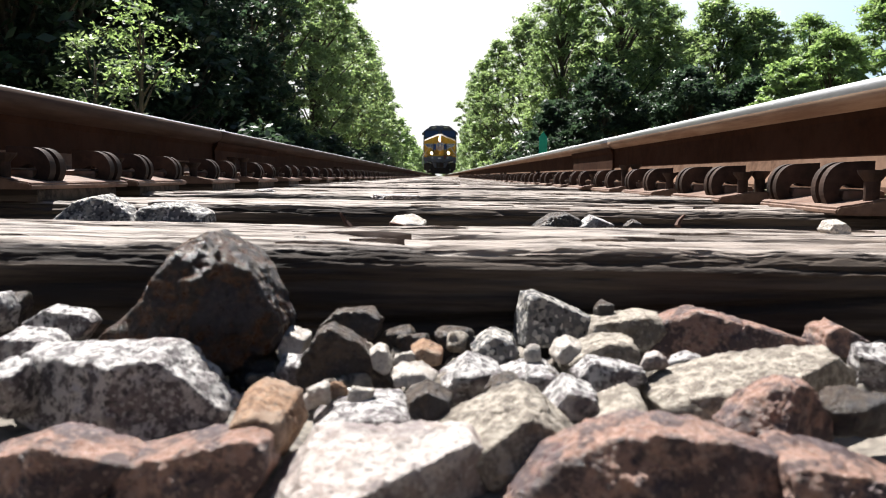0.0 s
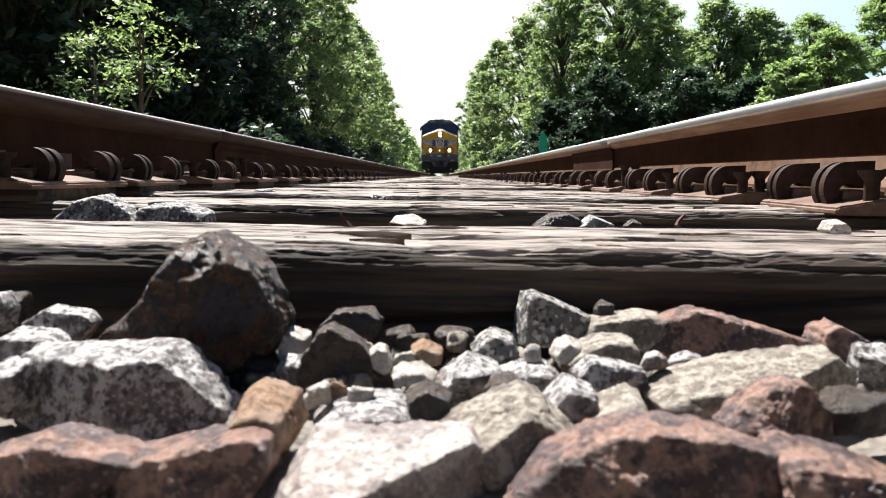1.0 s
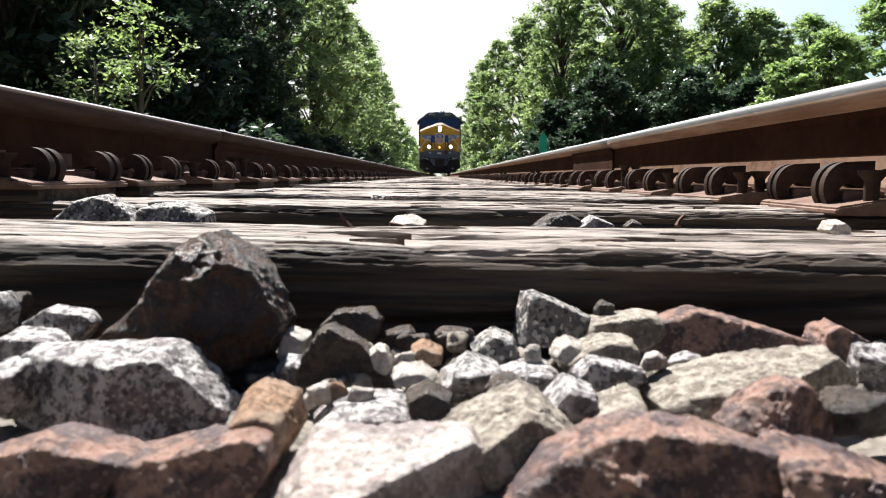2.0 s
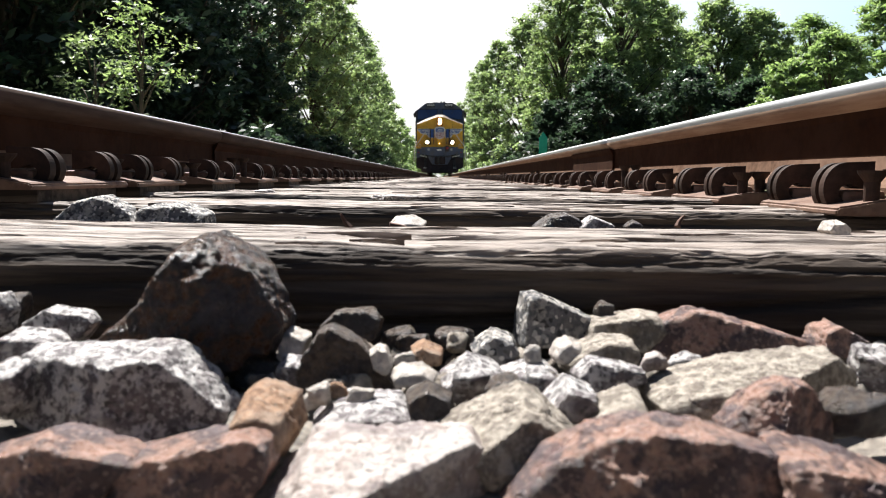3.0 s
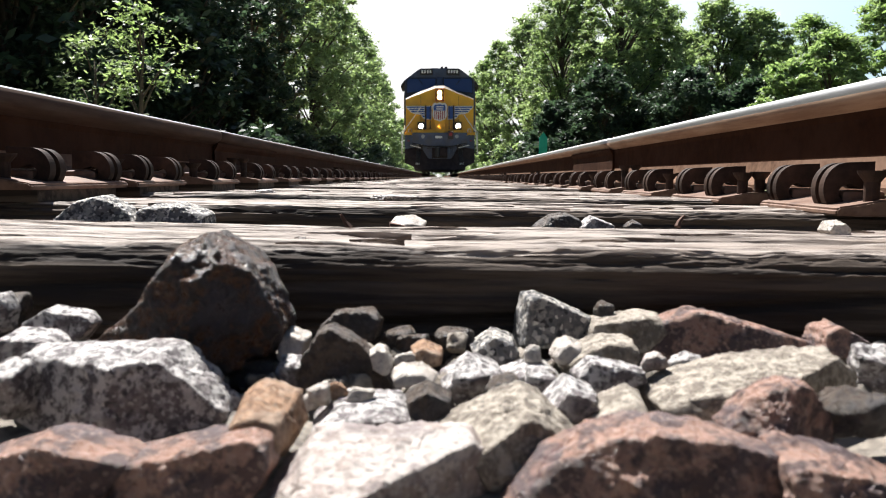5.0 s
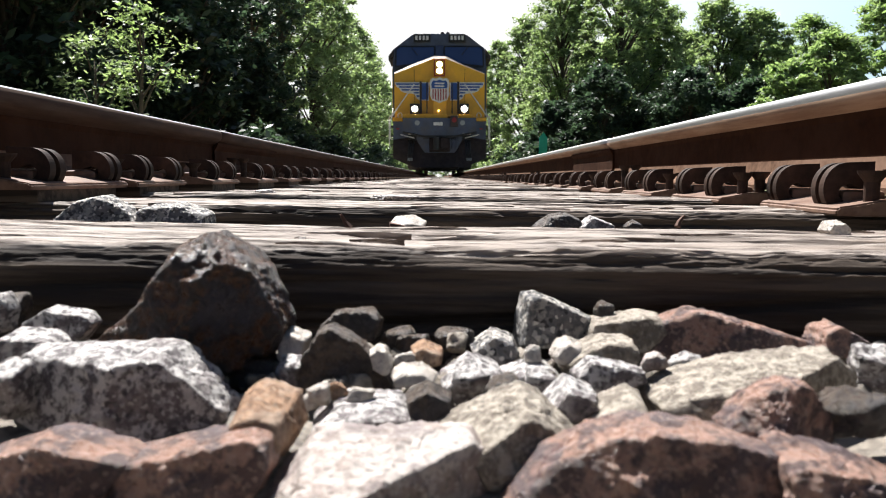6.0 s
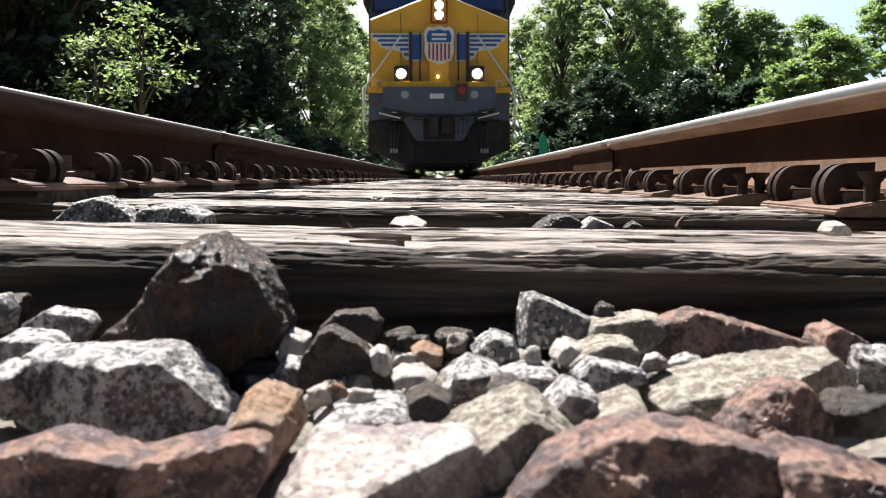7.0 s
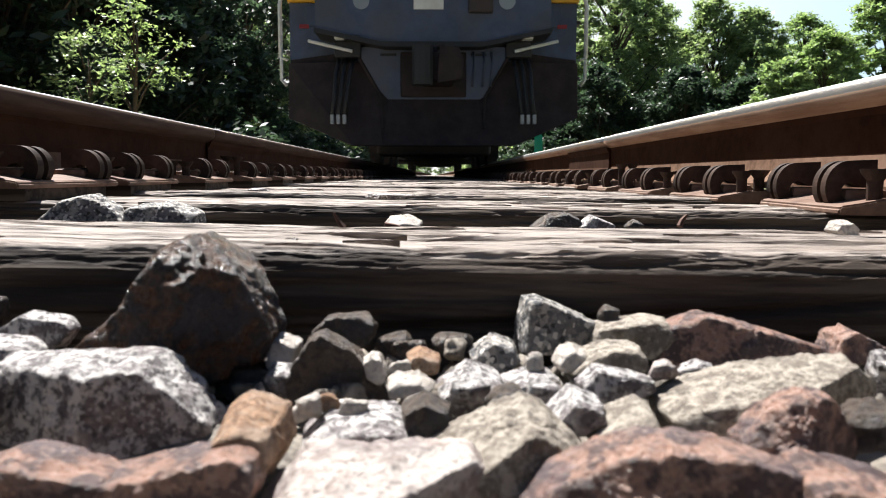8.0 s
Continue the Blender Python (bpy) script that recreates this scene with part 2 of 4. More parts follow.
def tube(bm, pts, r, sides=8, taper=1.0):
    """A rod along points, closed at both ends."""
    pts = [Vector(p) for p in pts]
    rings = []
    for i, p in enumerate(pts):
        d = (pts[min(i + 1, len(pts) - 1)] - pts[max(i - 1, 0)]).normalized()
        u = d.orthogonal().normalized() if i == 0 else (u - d * u.dot(d)).normalized()
        w = d.cross(u)
        rr = r * (1 + (taper - 1) * i / max(1, len(pts) - 1))
        rings.append([bm.verts.new(p + (u * math.cos(a) + w * math.sin(a)) * rr) for a in (2 * math.pi * k / sides for k in range(sides))])
    for a, b in zip(rings, rings[1:]):
        for k in range(sides):
            bm.faces.new((a[k], a[(k + 1) % sides], b[(k + 1) % sides], b[k]))
    bm.faces.new(rings[0][::-1])
    bm.faces.new(rings[-1])
    return bm


def disc(bm, x, y0, y1, z, r, sides=20):
    return prism(bm, [(x + r * math.cos(2 * math.pi * k / sides), z + r * math.sin(2 * math.pi * k / sides)) for k in range(sides)], y0, y1)


# ---- ground ----
def ground_sheet():
    xs = [-1500, -400, -120, -60, -30, -16, -9, -6, -4.2, -3.2, -2.6, -2.0, -1.4, -0.8, 0, 0.8, 1.4, 2.0, 2.6, 3.2, 4.2, 6, 9, 16, 30, 60, 120, 400, 1500]
    ys = [-600, -200, -60, -20, -5] + [i * 0.9 for i in range(-2, 40)] + [40, 60, 90, 130, 200, 320, 500, 900, 2000]
    verts, quads = [], []
    for y in ys:
        for x in xs:
            a = abs(x)
            z = -0.30 if a < 1.5 else max(-0.30 - (a - 1.5) * 0.18, -0.60)
            z += 0.05 * noise.noise((x * 0.4, y * 0.4, 0)) if a > 4 else 0
            verts.append((x, y, z))
    w = len(xs)
    for j in range(len(ys) - 1):
        for i in range(w - 1):
            quads.append((j * w + i, j * w + i + 1, (j + 1) * w + i + 1, (j + 1) * w + i))
    ob = from_arrays("ground", verts, quads, EARTH, smooth=True)
    tagged(ob, "grassy ground beside the railway embankment", "ground", kind="structure")


ground_sheet()


def far_sky():
    """The hazy summer sky low over the end of the line: white near the sun's side, pale blue away from it."""
    verts, quads, n, k, r = [], [], 24, 8, 2600.0
    for j in range(k + 1):
        for i in range(n + 1):
            a, e = radians(-48 + 96 * i / n), radians(-1.0 + 27 * j / k)
            verts.append((r * math.sin(a) * math.cos(e), r * math.cos(a) * math.cos(e), r * math.sin(e)))
    for j in range(k):
        for i in range(n):
            a = j * (n + 1) + i
            quads.append((a, a + 1, a + n + 2, a + n + 1))
    m = bpy.data.materials.new("hazy_sky")
    m.use_nodes = True
    nn, li = m.node_tree.nodes, m.node_tree.links
    nn.remove(nn["Principled BSDF"])
    co, sep, mr, mx, em = nn.new("ShaderNodeTexCoord"), nn.new("ShaderNodeSeparateXYZ"), nn.new("ShaderNodeMapRange"), nn.new("ShaderNodeMix"), nn.new("ShaderNodeEmission")
    mx.data_type = "RGBA"
    mr.inputs[1].default_value, mr.inputs[2].default_value = 250, 1250
    mx.inputs[6].default_value, mx.inputs[7].default_value = (1.0, 1.0, 0.99, 1), (0.62, 0.80, 0.95, 1)
    em.inputs["Strength"].default_value = 0.5
    for a, b in ((co.outputs["Object"], sep.inputs[0]), (sep.outputs["X"], mr.inputs[0]), (mr.outputs[0], mx.inputs[0]), (mx.outputs[2], em.inputs["Color"]), (em.outputs[0], nn["Material Output"].inputs["Surface"])):
        li.new(a, b)
    ob = from_arrays("backdrop", verts, quads, m, smooth=True)
    tagged(ob, "bright hazy summer sky over the end of the line", "sky", kind="structure")


far_sky()


# ---- rails ----
def rail(x, foot, height, y0, y1, wobble, worn):
    """A flat-bottomed rail: foot, web and head, swept along y."""
    top = empty("rail", x, 0, foot)
    ys = [y0]
    while ys[-1] < y1:
        ys.append(min(y1, ys[-1] + max(0.06, 0.05 * abs(ys[-1]))) if ys[-1] > -1 else min(-0.99, ys[-1] + 0.5))
    h = height
    # foot runs up the web to the top of its painted sunlit strip
    parts = (("foot", [(0.076, 0.0), (0.076, 0.010), (0.070, 0.014), (0.030, 0.026), (0.0145, 0.036), (0.0095, 0.060)], FOOT_LIT, 0),
             ("web", [(0.0088, 0.058), (0.0085, h * 0.5), (0.009, h - 0.062), (0.013, h - 0.049)], RUST, 0),
             ("railhead", [(0.012, h - 0.050), (0.034, h - 0.034), (0.0365, h - 0.030), (0.0375, h - 0.022), (0.0372, h - 0.014), (0.034, h - 0.006), (0.026, h - 0.0015), (0.010, h)], None, 1))
    for name, half, material, head in parts:
        out = half + [(-a, b) for a, b in half[::-1]]
        n = len(out)
        verts, faces, mats = [], [], []
        for y in ys:
            dz = 0.0012 * noise.noise((y * 0.7, wobble, 0)) * min(1, max(0, y))
            verts += [(ox, y, oz + dz) for ox, oz in out]
        for j in range(len(ys) - 1):
            for i in range(n):
                k = (i + 1) % n
                faces.append((j * n + i, j * n + k, (j + 1) * n + k, (j + 1) * n + i))
                mats.append(1 if head and (out[i][1] + out[k][1]) / 2 > h - worn else 0)
        me = bpy.data.meshes.new(name)
        me.from_pydata(verts, [], faces + [tuple(range(n))[::-1], tuple(range((len(ys) - 1) * n, len(ys) * n))])
        for pl, mi in zip(me.polygons, mats):
            pl.material_index = mi
        b = bmesh.new()
        b.from_mesh(me)
        bmesh.ops.recalc_face_normals(b, faces=b.faces[:])
        b.to_mesh(me)
        b.free()
        link_mesh(name, me, [HEADSIDE_LIT if x > 0 else HEADSIDE_SHADED, POLISHED] if head else material, top, "worn railhead with a polished top" if head else "", smooth=bool(head))
    return top


LEFT_X, RIGHT_X = -0.755, 0.755
LEFT_FOOT, LEFT_H, RIGHT_FOOT, RIGHT_H = 0.031, 0.171, 0.018, 0.188
# depth of the polished band, kept thin on the left so that side stays shade-dark
LEFT_POLISH, RIGHT_POLISH = 0.006, 0.019
for x, foot, h, joint, worn in ((LEFT_X, LEFT_FOOT, LEFT_H, 2.57, LEFT_POLISH), (RIGHT_X, RIGHT_FOOT, RIGHT_H, 3.17, RIGHT_POLISH)):
    for y0, y1 in ((-13.5, joint - 0.003), (joint + 0.003, 160.0)):
        tagged(rail(x, foot, h, y0, y1, x * 3, worn), "rusted steel rail with a polished running surface", "rail", "rails of the track")

# ---- joint bars where the rails meet ----
def joint_bar(x, foot, h, y, side):
    top = empty("joint_bar", x, y, foot)
    out = [(0.011, 0.034), (0.034, 0.030), (0.034, 0.038), (0.018, 0.058), (0.017, h - 0.070), (0.026, h - 0.055), (0.030, h - 0.044), (0.014, h - 0.052)]
    part("bar", prism(bmesh.new(), [(side * a, b) for a, b in out], -0.02, 0.90), RUST, top)
    tagged(top, "rusted steel bar joining two lengths of rail", "joint bar", "joint bars")


joint_bar(LEFT_X, LEFT_FOOT, LEFT_H, 2.57, 1)
joint_bar(RIGHT_X, RIGHT_FOOT, RIGHT_H, 3.17, -1)


# ---- ties ----
def tie(length, seed, nx, detail, near=1.2):
    """A sawn, weathered timber with its middle at the origin and its top at z = 0; front towards -y."""
    w, h, r = 0.245, 0.17, 0.012
    prof = []
    steps = max(2, detail // 5)

    def run(a, b, k):
        prof.extend([(a[0] + (b[0] - a[0]) * i / k, a[1] + (b[1] - a[1]) * i / k) for i in range(k)])
    run((-w / 2, -h), (-w / 2, -r), detail)
    run((-w / 2, -r), (-w / 2 + r, 0), steps)
    run((-w / 2 + r, 0), (w / 2 - r, 0), detail * 2)
    run((w / 2 - r, 0), (w / 2, -r), steps)
    run((w / 2, -r), (w / 2, -h), max(2, detail // 3))
    prof.append((w / 2, -h))
    n = len(prof)
    verts, quads = [], []
    xs = np.concatenate([np.linspace(-length / 2, -near, 24)[:-1], np.linspace(-near, near, nx - 46), np.linspace(near, length / 2, 24)[1:]])
    for i in range(nx):
        x = float(xs[i])
        wander = 0.010 * noise.noise((x * 1.5, seed, 3))
        for y, z in prof:
            yy = y + wander
            g = noise.fractal((x * 6.0, yy * 75 + seed * 7, z * 75), 0.75, 2.2, 3)
            c = noise.noise((x * 1.6 + seed, yy * 60, z * 60 + seed * 3))
            c2 = noise.noise((x * 1.0 - seed, yy * 22, z * 22 + seed * 5))
            gate = noise.noise((x * 2.2, yy * 14 + 5, seed))
            crack = max(0.0, 1 - abs(c) * 8) * max(0.0, gate + 0.5) + 1.3 * max(0.0, 1 - abs(c2) * 11) * max(0.0, 0.35 - gate)
            edge = max(0.0, 1 - (abs(y + w / 2) + abs(z)) / 0.034)
            chip = edge * max(0.0, noise.fractal((x * 14, yy * 150, seed * 2.3 + z * 150), 0.7, 2.2, 4) * 0.8 + 0.6 * noise.noise((x * 6, seed, 1)) + 0.1) * 0.0045
            big = 0.003 * noise.noise((x * 1.3, yy * 4, seed + 9))
            top = max(0.0, 1 + z / 0.012)
            relief = g * 0.0026 - crack * 0.0105
            dz = top * (relief + big) - chip
            dy = (1 - top) * -relief * 0.8 * (1 if y < 0 else -1) + chip * (0.6 if y < 0 else -0.6)
            verts.append((x, y + dy, z + dz))
    for i in range(nx - 1):
        for k in range(n - 1):
            a = i * n + k
            quads.append((a, a + n, a + n + 1, a + 1))
    me = bpy.data.meshes.new("tie")
    me.from_pydata(verts, [], quads + [tuple(range(n)), tuple(range((nx - 1) * n, nx * n))[::-1]])
    # all faces below the top edge take the shade-darkened wood
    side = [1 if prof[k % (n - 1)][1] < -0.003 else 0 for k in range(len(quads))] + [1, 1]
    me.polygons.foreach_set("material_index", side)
    me.update()
    return me


def tie_row(k):
    """Middle in y, skew in degrees of the k-th tie."""
    if k < 0:
        return -0.07 + 0.505 * (k + 1), (k * 37 % 11 - 5) * 0.25
    rows = {0: (0.585, -1.0), 1: (1.225, -4.0), 2: (1.645, 1.0), 3: (2.13, 1.5)}
    return rows.get(k, (2.13 + 0.500 * (k - 3), (k * 37 % 11 - 5) * 0.25))


def slivers(owner, k):
    """Split flakes of wood that stand up along the grain of a tie's top."""
    rng = random.Random(k + 31)
    for _ in range(22 if k == 0 else 14):
        span, wide, high = rng.uniform(0.02, 0.09), rng.uniform(0.0008, 0.0018), rng.uniform(0.0008, 0.0020)
        x0, y0 = rng.uniform(-0.42, 0.36) * (1 + 0.3 * k), rng.uniform(-0.112, 0.09)
        b = bmesh.new()
        rows = []
        for i in range(7):
            t = i / 6
            w, h = wide * math.sin(math.pi * (0.08 + 0.84 * t)), high * (0.35 + 0.65 * math.sin(math.pi * t)) * rng.uniform(0.6, 1.1)
            c = y0 + 0.004 * math.sin(t * 4 + x0 * 9)
            rows.append([b.verts.new((x0 + span * t, c + dy, dz)) for dy, dz in ((-w, -0.005), (-w * 0.7, h), (w * 0.8, h * 0.7), (w, -0.005))])
        for p, q in zip(rows, rows[1:]):
            for j in range(4):
                b.faces.new((p[j], p[(j + 1) % 4], q[(j + 1) % 4], q[j]))
        b.faces.new(rows[0][::-1])
        b.faces.new(rows[-1])
        bmesh.ops.recalc_face_normals(b, faces=b.faces[:])
        part("sliver", b, WOOD, owner)


far_tie = None
for k in range(-26, 150):
    y, skew = tie_row(k)
    if 0 <= k < 9:
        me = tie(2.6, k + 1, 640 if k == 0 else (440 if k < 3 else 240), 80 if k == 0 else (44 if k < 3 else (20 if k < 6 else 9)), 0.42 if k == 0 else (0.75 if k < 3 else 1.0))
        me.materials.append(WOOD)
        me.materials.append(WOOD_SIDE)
    else:
        if far_tie is None:
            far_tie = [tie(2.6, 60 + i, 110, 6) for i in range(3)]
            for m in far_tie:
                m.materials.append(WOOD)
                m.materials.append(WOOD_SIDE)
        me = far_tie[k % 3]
    ob = new("railway_tie", me)
    sink = 0.0 if k < 2 else (0.004, -0.003, 0.005, 0.0, -0.004, 0.003, 0.001)[k % 7]
    ob.matrix_basis = pose(0, y, sink, 0, 0.63, skew)
    if 0 <= k < 4:
        slivers(ob, k)
    tagged(ob, "weathered cracked timber railway tie in ballast", "railway tie", "ties under the rails")

# ---- stones ----
ICO = {}


def ico(sub):
    if sub not in ICO:
        b = bmesh.new()
        bmesh.ops.create_icosphere(b, subdivisions=sub, radius=1.0)
        ICO[sub] = (np.array([v.co[:] for v in b.verts]), np.array([[v.index for v in f.verts] for f in b.faces]))
        b.free()
    return ICO[sub]


def stone_shape(seed, sub, facets=6, rough=0.05, soft=46.0, tilt=None, narrow=0.0, cuts=()):
    """A broken stone inside the box of -1 to 1: a rough block whose corners are cut by random planes, with uneven faces.
    tilt: degrees by which its top leans to the front; narrow: how far it closes in towards the top; cuts: (nx, nz, distance) of planes that slope its outline."""
    rng = np.random.default_rng(seed)
    v, f = ico(sub)
    tilt = rng.uniform(5, 30) if tilt is None else tilt
    t = radians(tilt)
    nrm = [(0, -math.sin(t), math.cos(t)), (0, 0, -1), (-1, 0, narrow), (1, 0, narrow), (0, -1, 0.1 + narrow), (0, 1, narrow)]
    nrm = np.array(nrm) + rng.normal(scale=0.24, size=(6, 3))
    extra = rng.normal(size=(facets, 3))
    extra /= np.linalg.norm(extra, axis=1)[:, None]
    nrm = np.concatenate([nrm / np.linalg.norm(nrm, axis=1)[:, None], extra])
    d = np.concatenate([rng.uniform(0.55, 0.72, 6), rng.uniform(0.55, 0.8, facets)])
    for nx, nz, dist in cuts:
        nrm = np.concatenate([nrm, [[nx, -0.1, nz]]])
        d = np.append(d, dist)
    q = np.maximum(v @ nrm.T, 1e-3) / d
    r = 1.0 / (np.sum(q ** soft, axis=1) + 0.95 ** soft) ** (1 / soft)
    p = v * r[:, None]
    off = Vector((seed * 3.1, seed * 1.7, 0))
    fine = 7 if sub > 4 else 4
    amp = np.array([noise.fractal(Vector(x) * 2.3 + off, 0.8, 2.1, fine) for x in p])
    pits = np.array([noise.fractal(Vector(x) * 5 + off, 0.8, 2.2, fine) for x in p])
    ridge = np.array([noise.voronoi(Vector(x) * 2.4 + Vector((noise.noise(Vector(x) * 3), 0, 0)) * 0.4 - off)[0][0] for x in p]) * 2.2 - 0.9
    p = p * (1 + rough * (amp * 0.9 + 0.5 * pits + 0.8 * ridge))[:, None]
    lo, hi = p.min(0), p.max(0)
    return (p - (lo + hi) / 2) / ((hi - lo) / 2), f


STONE_WORDS = {"grey": "grey granite", "speckled": "pale speckled", "beige": "beige", "red": "reddish-brown", "pink": "pale pink",
               "orange": "orange-brown", "dark": "dark brown-grey", "white": "whitish quartz"}


def stone(kind, x, y, z, sx, sy, sz, seed, size, tilt=None, turn=0.0, narrow=0.0, cuts=()):
    """One ballast stone by its middle and half sizes. size 0 to 5: how finely it is broken."""
    sub = (3, 4, 4, 5, 5, 6)[size]
    p, f = stone_shape(seed, sub, 7 + seed % 4, 0.08 + 0.02 * (seed % 3), tilt=tilt, narrow=narrow, cuts=cuts)
    p = p * np.array([sx, sy, sz]) * 1.04
    c, s = math.cos(radians(turn)), math.sin(radians(turn))
    p = np.stack([p[:, 0] * c - p[:, 2] * s, p[:, 1], p[:, 0] * s + p[:, 2] * c], axis=1)
    ob = from_arrays("ballast_stone", p, f, STONE[kind], smooth=True)
    ob.location = (x, y, z)
    where = "lying on a timber tie" if y > 0.5 else "in the track ballast"
    return tagged(ob, f"{'large' if size > 2 else 'small' if size < 1 else 'angular'} {STONE_WORDS[kind]} broken stone {where}", "stone", "ballast stones")


def hewn(kind, x, y, z, depth, lean, edges, fronts, seed, size, second=(), label=""):
    """A broken stone hewn by planes round its middle; lengths in millimetres.
    edges: (angle in degrees from +x towards +z, distance) of the planes that bound it seen along the track; lean: how far its upper planes fall towards -y;
    fronts: (sideways, upward, distance) of its faces towards -y; second: the edges of a lower body grown into the first."""
    v, f = ico((3, 4, 4, 5, 6, 6)[size])
    rng = np.random.default_rng(seed)

    def radius(bounds, reach):
        pl = [(0.05, 1.0, 0.15, reach), (0.3, 1.0, -0.1, reach * 1.05)]
        for ang, dist in bounds:
            ca, sa = math.cos(radians(ang)), math.sin(radians(ang))
            ly = -lean * sa if sa > 0.35 else -0.10
            pl.append((ca, ly, sa, dist + ly * 0.85 * depth))
        pl += [(a, -1.0, b, d) for a, b, d in fronts]
        for _ in range(6 if reach >= depth else 0):
            q = rng.normal(size=3)
            q[1] = -abs(q[1])
            q /= np.linalg.norm(q)
            far = abs(q[0]) * max(d for a, d in bounds if abs(math.cos(radians(a))) > 0.5) + abs(q[2]) * min(d for a, d in bounds) + abs(q[1]) * depth
            pl.append((*q, far * rng.uniform(0.72, 0.95)))
        a = np.array(pl)
        k = np.linalg.norm(a[:, :3], axis=1)
        q = np.maximum(v @ (a[:, :3] / k[:, None]).T, 1e-4) / np.maximum(a[:, 3] / k, 1.5)
        return 1.0 / np.sum(q ** 70, axis=1) ** (1 / 70)
    r = radius(edges, depth)
    if second:
        r = np.maximum(r, radius(second, depth * 0.8))
    p = v * r[:, None]
    mean = float(np.median(r))
    off = Vector((seed * 3.1, seed * 1.7, 0))
    unit = p / mean
    amp = np.array([noise.fractal(Vector(c) * 2.0 + off, 0.75, 2.1, 8) for c in unit])
    chips = np.array([noise.voronoi(Vector(c) * 3.2 + Vector((noise.noise(Vector(c) * 3), 0, 0)) * 0.4 - off)[0][0] for c in unit]) - 0.35
    flakes = np.array([noise.voronoi(Vector(c) * 8.0 + Vector((0, noise.noise(Vector(c) * 6), 0)) * 0.5 + off)[0][0] for c in unit]) - 0.35
    fine = np.array([noise.fractal(Vector(c) * 0.35 + off, 0.8, 2.2, 3) for c in p])
    p = v * (r * 0.965 + mean * (0.06 * amp + 0.085 * chips + 0.04 * flakes) + 0.32 * fine)[:, None] * 0.001
    ob = from_arrays("ballast_stone", p, f, STONE[kind], smooth=True)
    ob.location = (x, y, z)
    where = "lying between the ties" if y > 0.7 else "lying on a timber tie" if y > 0.5 else "in the track ballast"
    return tagged(ob, label or f"{'large' if size > 3 else 'small' if size < 2 else 'angular'} {STONE_WORDS[kind]} broken stone {where}", "stone", "ballast stones")


hewn("great", -0.1030, 0.402, -0.0319, 40, 0.05, [(146, 37.6), (122, 43.4), (98, 48.8), (41, 43.1), (23, 35.7), (52, 38.2), (10, 43.8), (-25, 40.2), (-66, 33.4), (-93, 35.3), (-178, 39.0)],
     [(-0.35, 0.2, 32), (0.55, 0.1, 28), (0.0, 0.75, 44)], 2, 5, [(129, 32.7), (126, 30.7), (113, 25.4), (79, 15.4), (-14, 33.3), (-74, 26.7), (-94, 35.0), (-149, 80.5)],
     "large dark brown-grey stone leaning against a timber tie")
hewn("grey", -0.1266, 0.338, -0.0610, 34, 0.1, [(142, 56.3), (93, 26.7), (54, 34.3), (44, 36.6), (13, 49.9), (-41, 45.1), (-81, 23.7), (-99, 24.3), (-96, 22.8), (-177, 58.8)], [(0.25, 0.15, 17), (-0.5, 0.2, 18)], 3, 5)
hewn("red", -0.1228, 0.262, -0.0649, 30, 0.02, [(109, 14.5), (96, 14.0), (71, 15.8), (78, 13.2), (-30, 25.3), (-90, 22.3), (-178, 37.8)], [(0.2, 0.3, 7), (-0.35, 0.35, 8)], 7, 5)
hewn("red", -0.0678, 0.262, -0.0638, 28, 0.02, [(102, 11.2), (104, 11.5), (68, 20.3), (10, 27.4), (-31, 23.0), (-90, 20.4), (-177, 35.4)], [(0.3, 0.25, 7), (-0.3, 0.4, 9)], 71, 5)
hewn("orange", -0.0513, 0.298, -0.0553, 24, 0.12, [(131, 14.3), (95, 13.9), (65, 12.6), (16, 13.3), (-29, 14.5), (-90, 17.8), (-135, 12.4), (-178, 13.1)], [(0.3, 0.35, 22)], 8, 3)
hewn("pink", -0.0042, 0.258, -0.0720, 36, 0.12, [(138, 30.9), (139, 31.0), (93, 20.5), (39, 42.5), (5, 46.6), (-26, 42.0), (-87, 22.5), (-176, 53.8)], [(0.9, 0.1, 24), (-0.1, 0.35, 38)], 9, 5)
hewn("beige", 0.0516, 0.300, -0.0607, 26, 0.1, [(119, 15.6), (114, 14.7), (70, 16.9), (48, 17.7), (-13, 28.0), (-86, 18.1), (-122, 23.0)], [(0.3, 0.45, 26)], 10, 4)
hewn("red", 0.0928, 0.250, -0.0619, 30, 0.05, [(137, 31.0), (122, 23.4), (104, 19.7), (84, 20.1), (74, 23.3), (33, 46.4), (-6, 52.8), (-90, 27.2), (-180, 57.1)], [(-0.4, 0.4, 9), (0.15, 0.3, 7)], 11, 5)
hewn("red", 0.1618, 0.250, -0.0656, 26, 0.1, [(102, 19.8), (78, 12.2), (71, 12.2), (3, 33.5), (-90, 21.7), (-174, 27.0)], [(0.1, 0.5, 12)], 72, 5)
hewn("beige", 0.1729, 0.338, -0.0615, 34, 0.12, [(117, 29.7), (104, 21.5), (95, 21.1), (51, 42.0), (3, 51.9), (-21, 48.4), (-88, 26.9), (-106, 29.6), (-140, 51.8)], [(-0.25, 0.35, 22), (0.7, 0.05, 17)], 12, 5)
hewn("beige", 0.0960, 0.318, -0.0579, 20, 0.12, [(123, 6.6), (111, 5.8), (63, 12.2), (-9, 13.8), (-87, 8.4), (-157, 16.1)], [(0, 0.3, 16)], 73, 3)
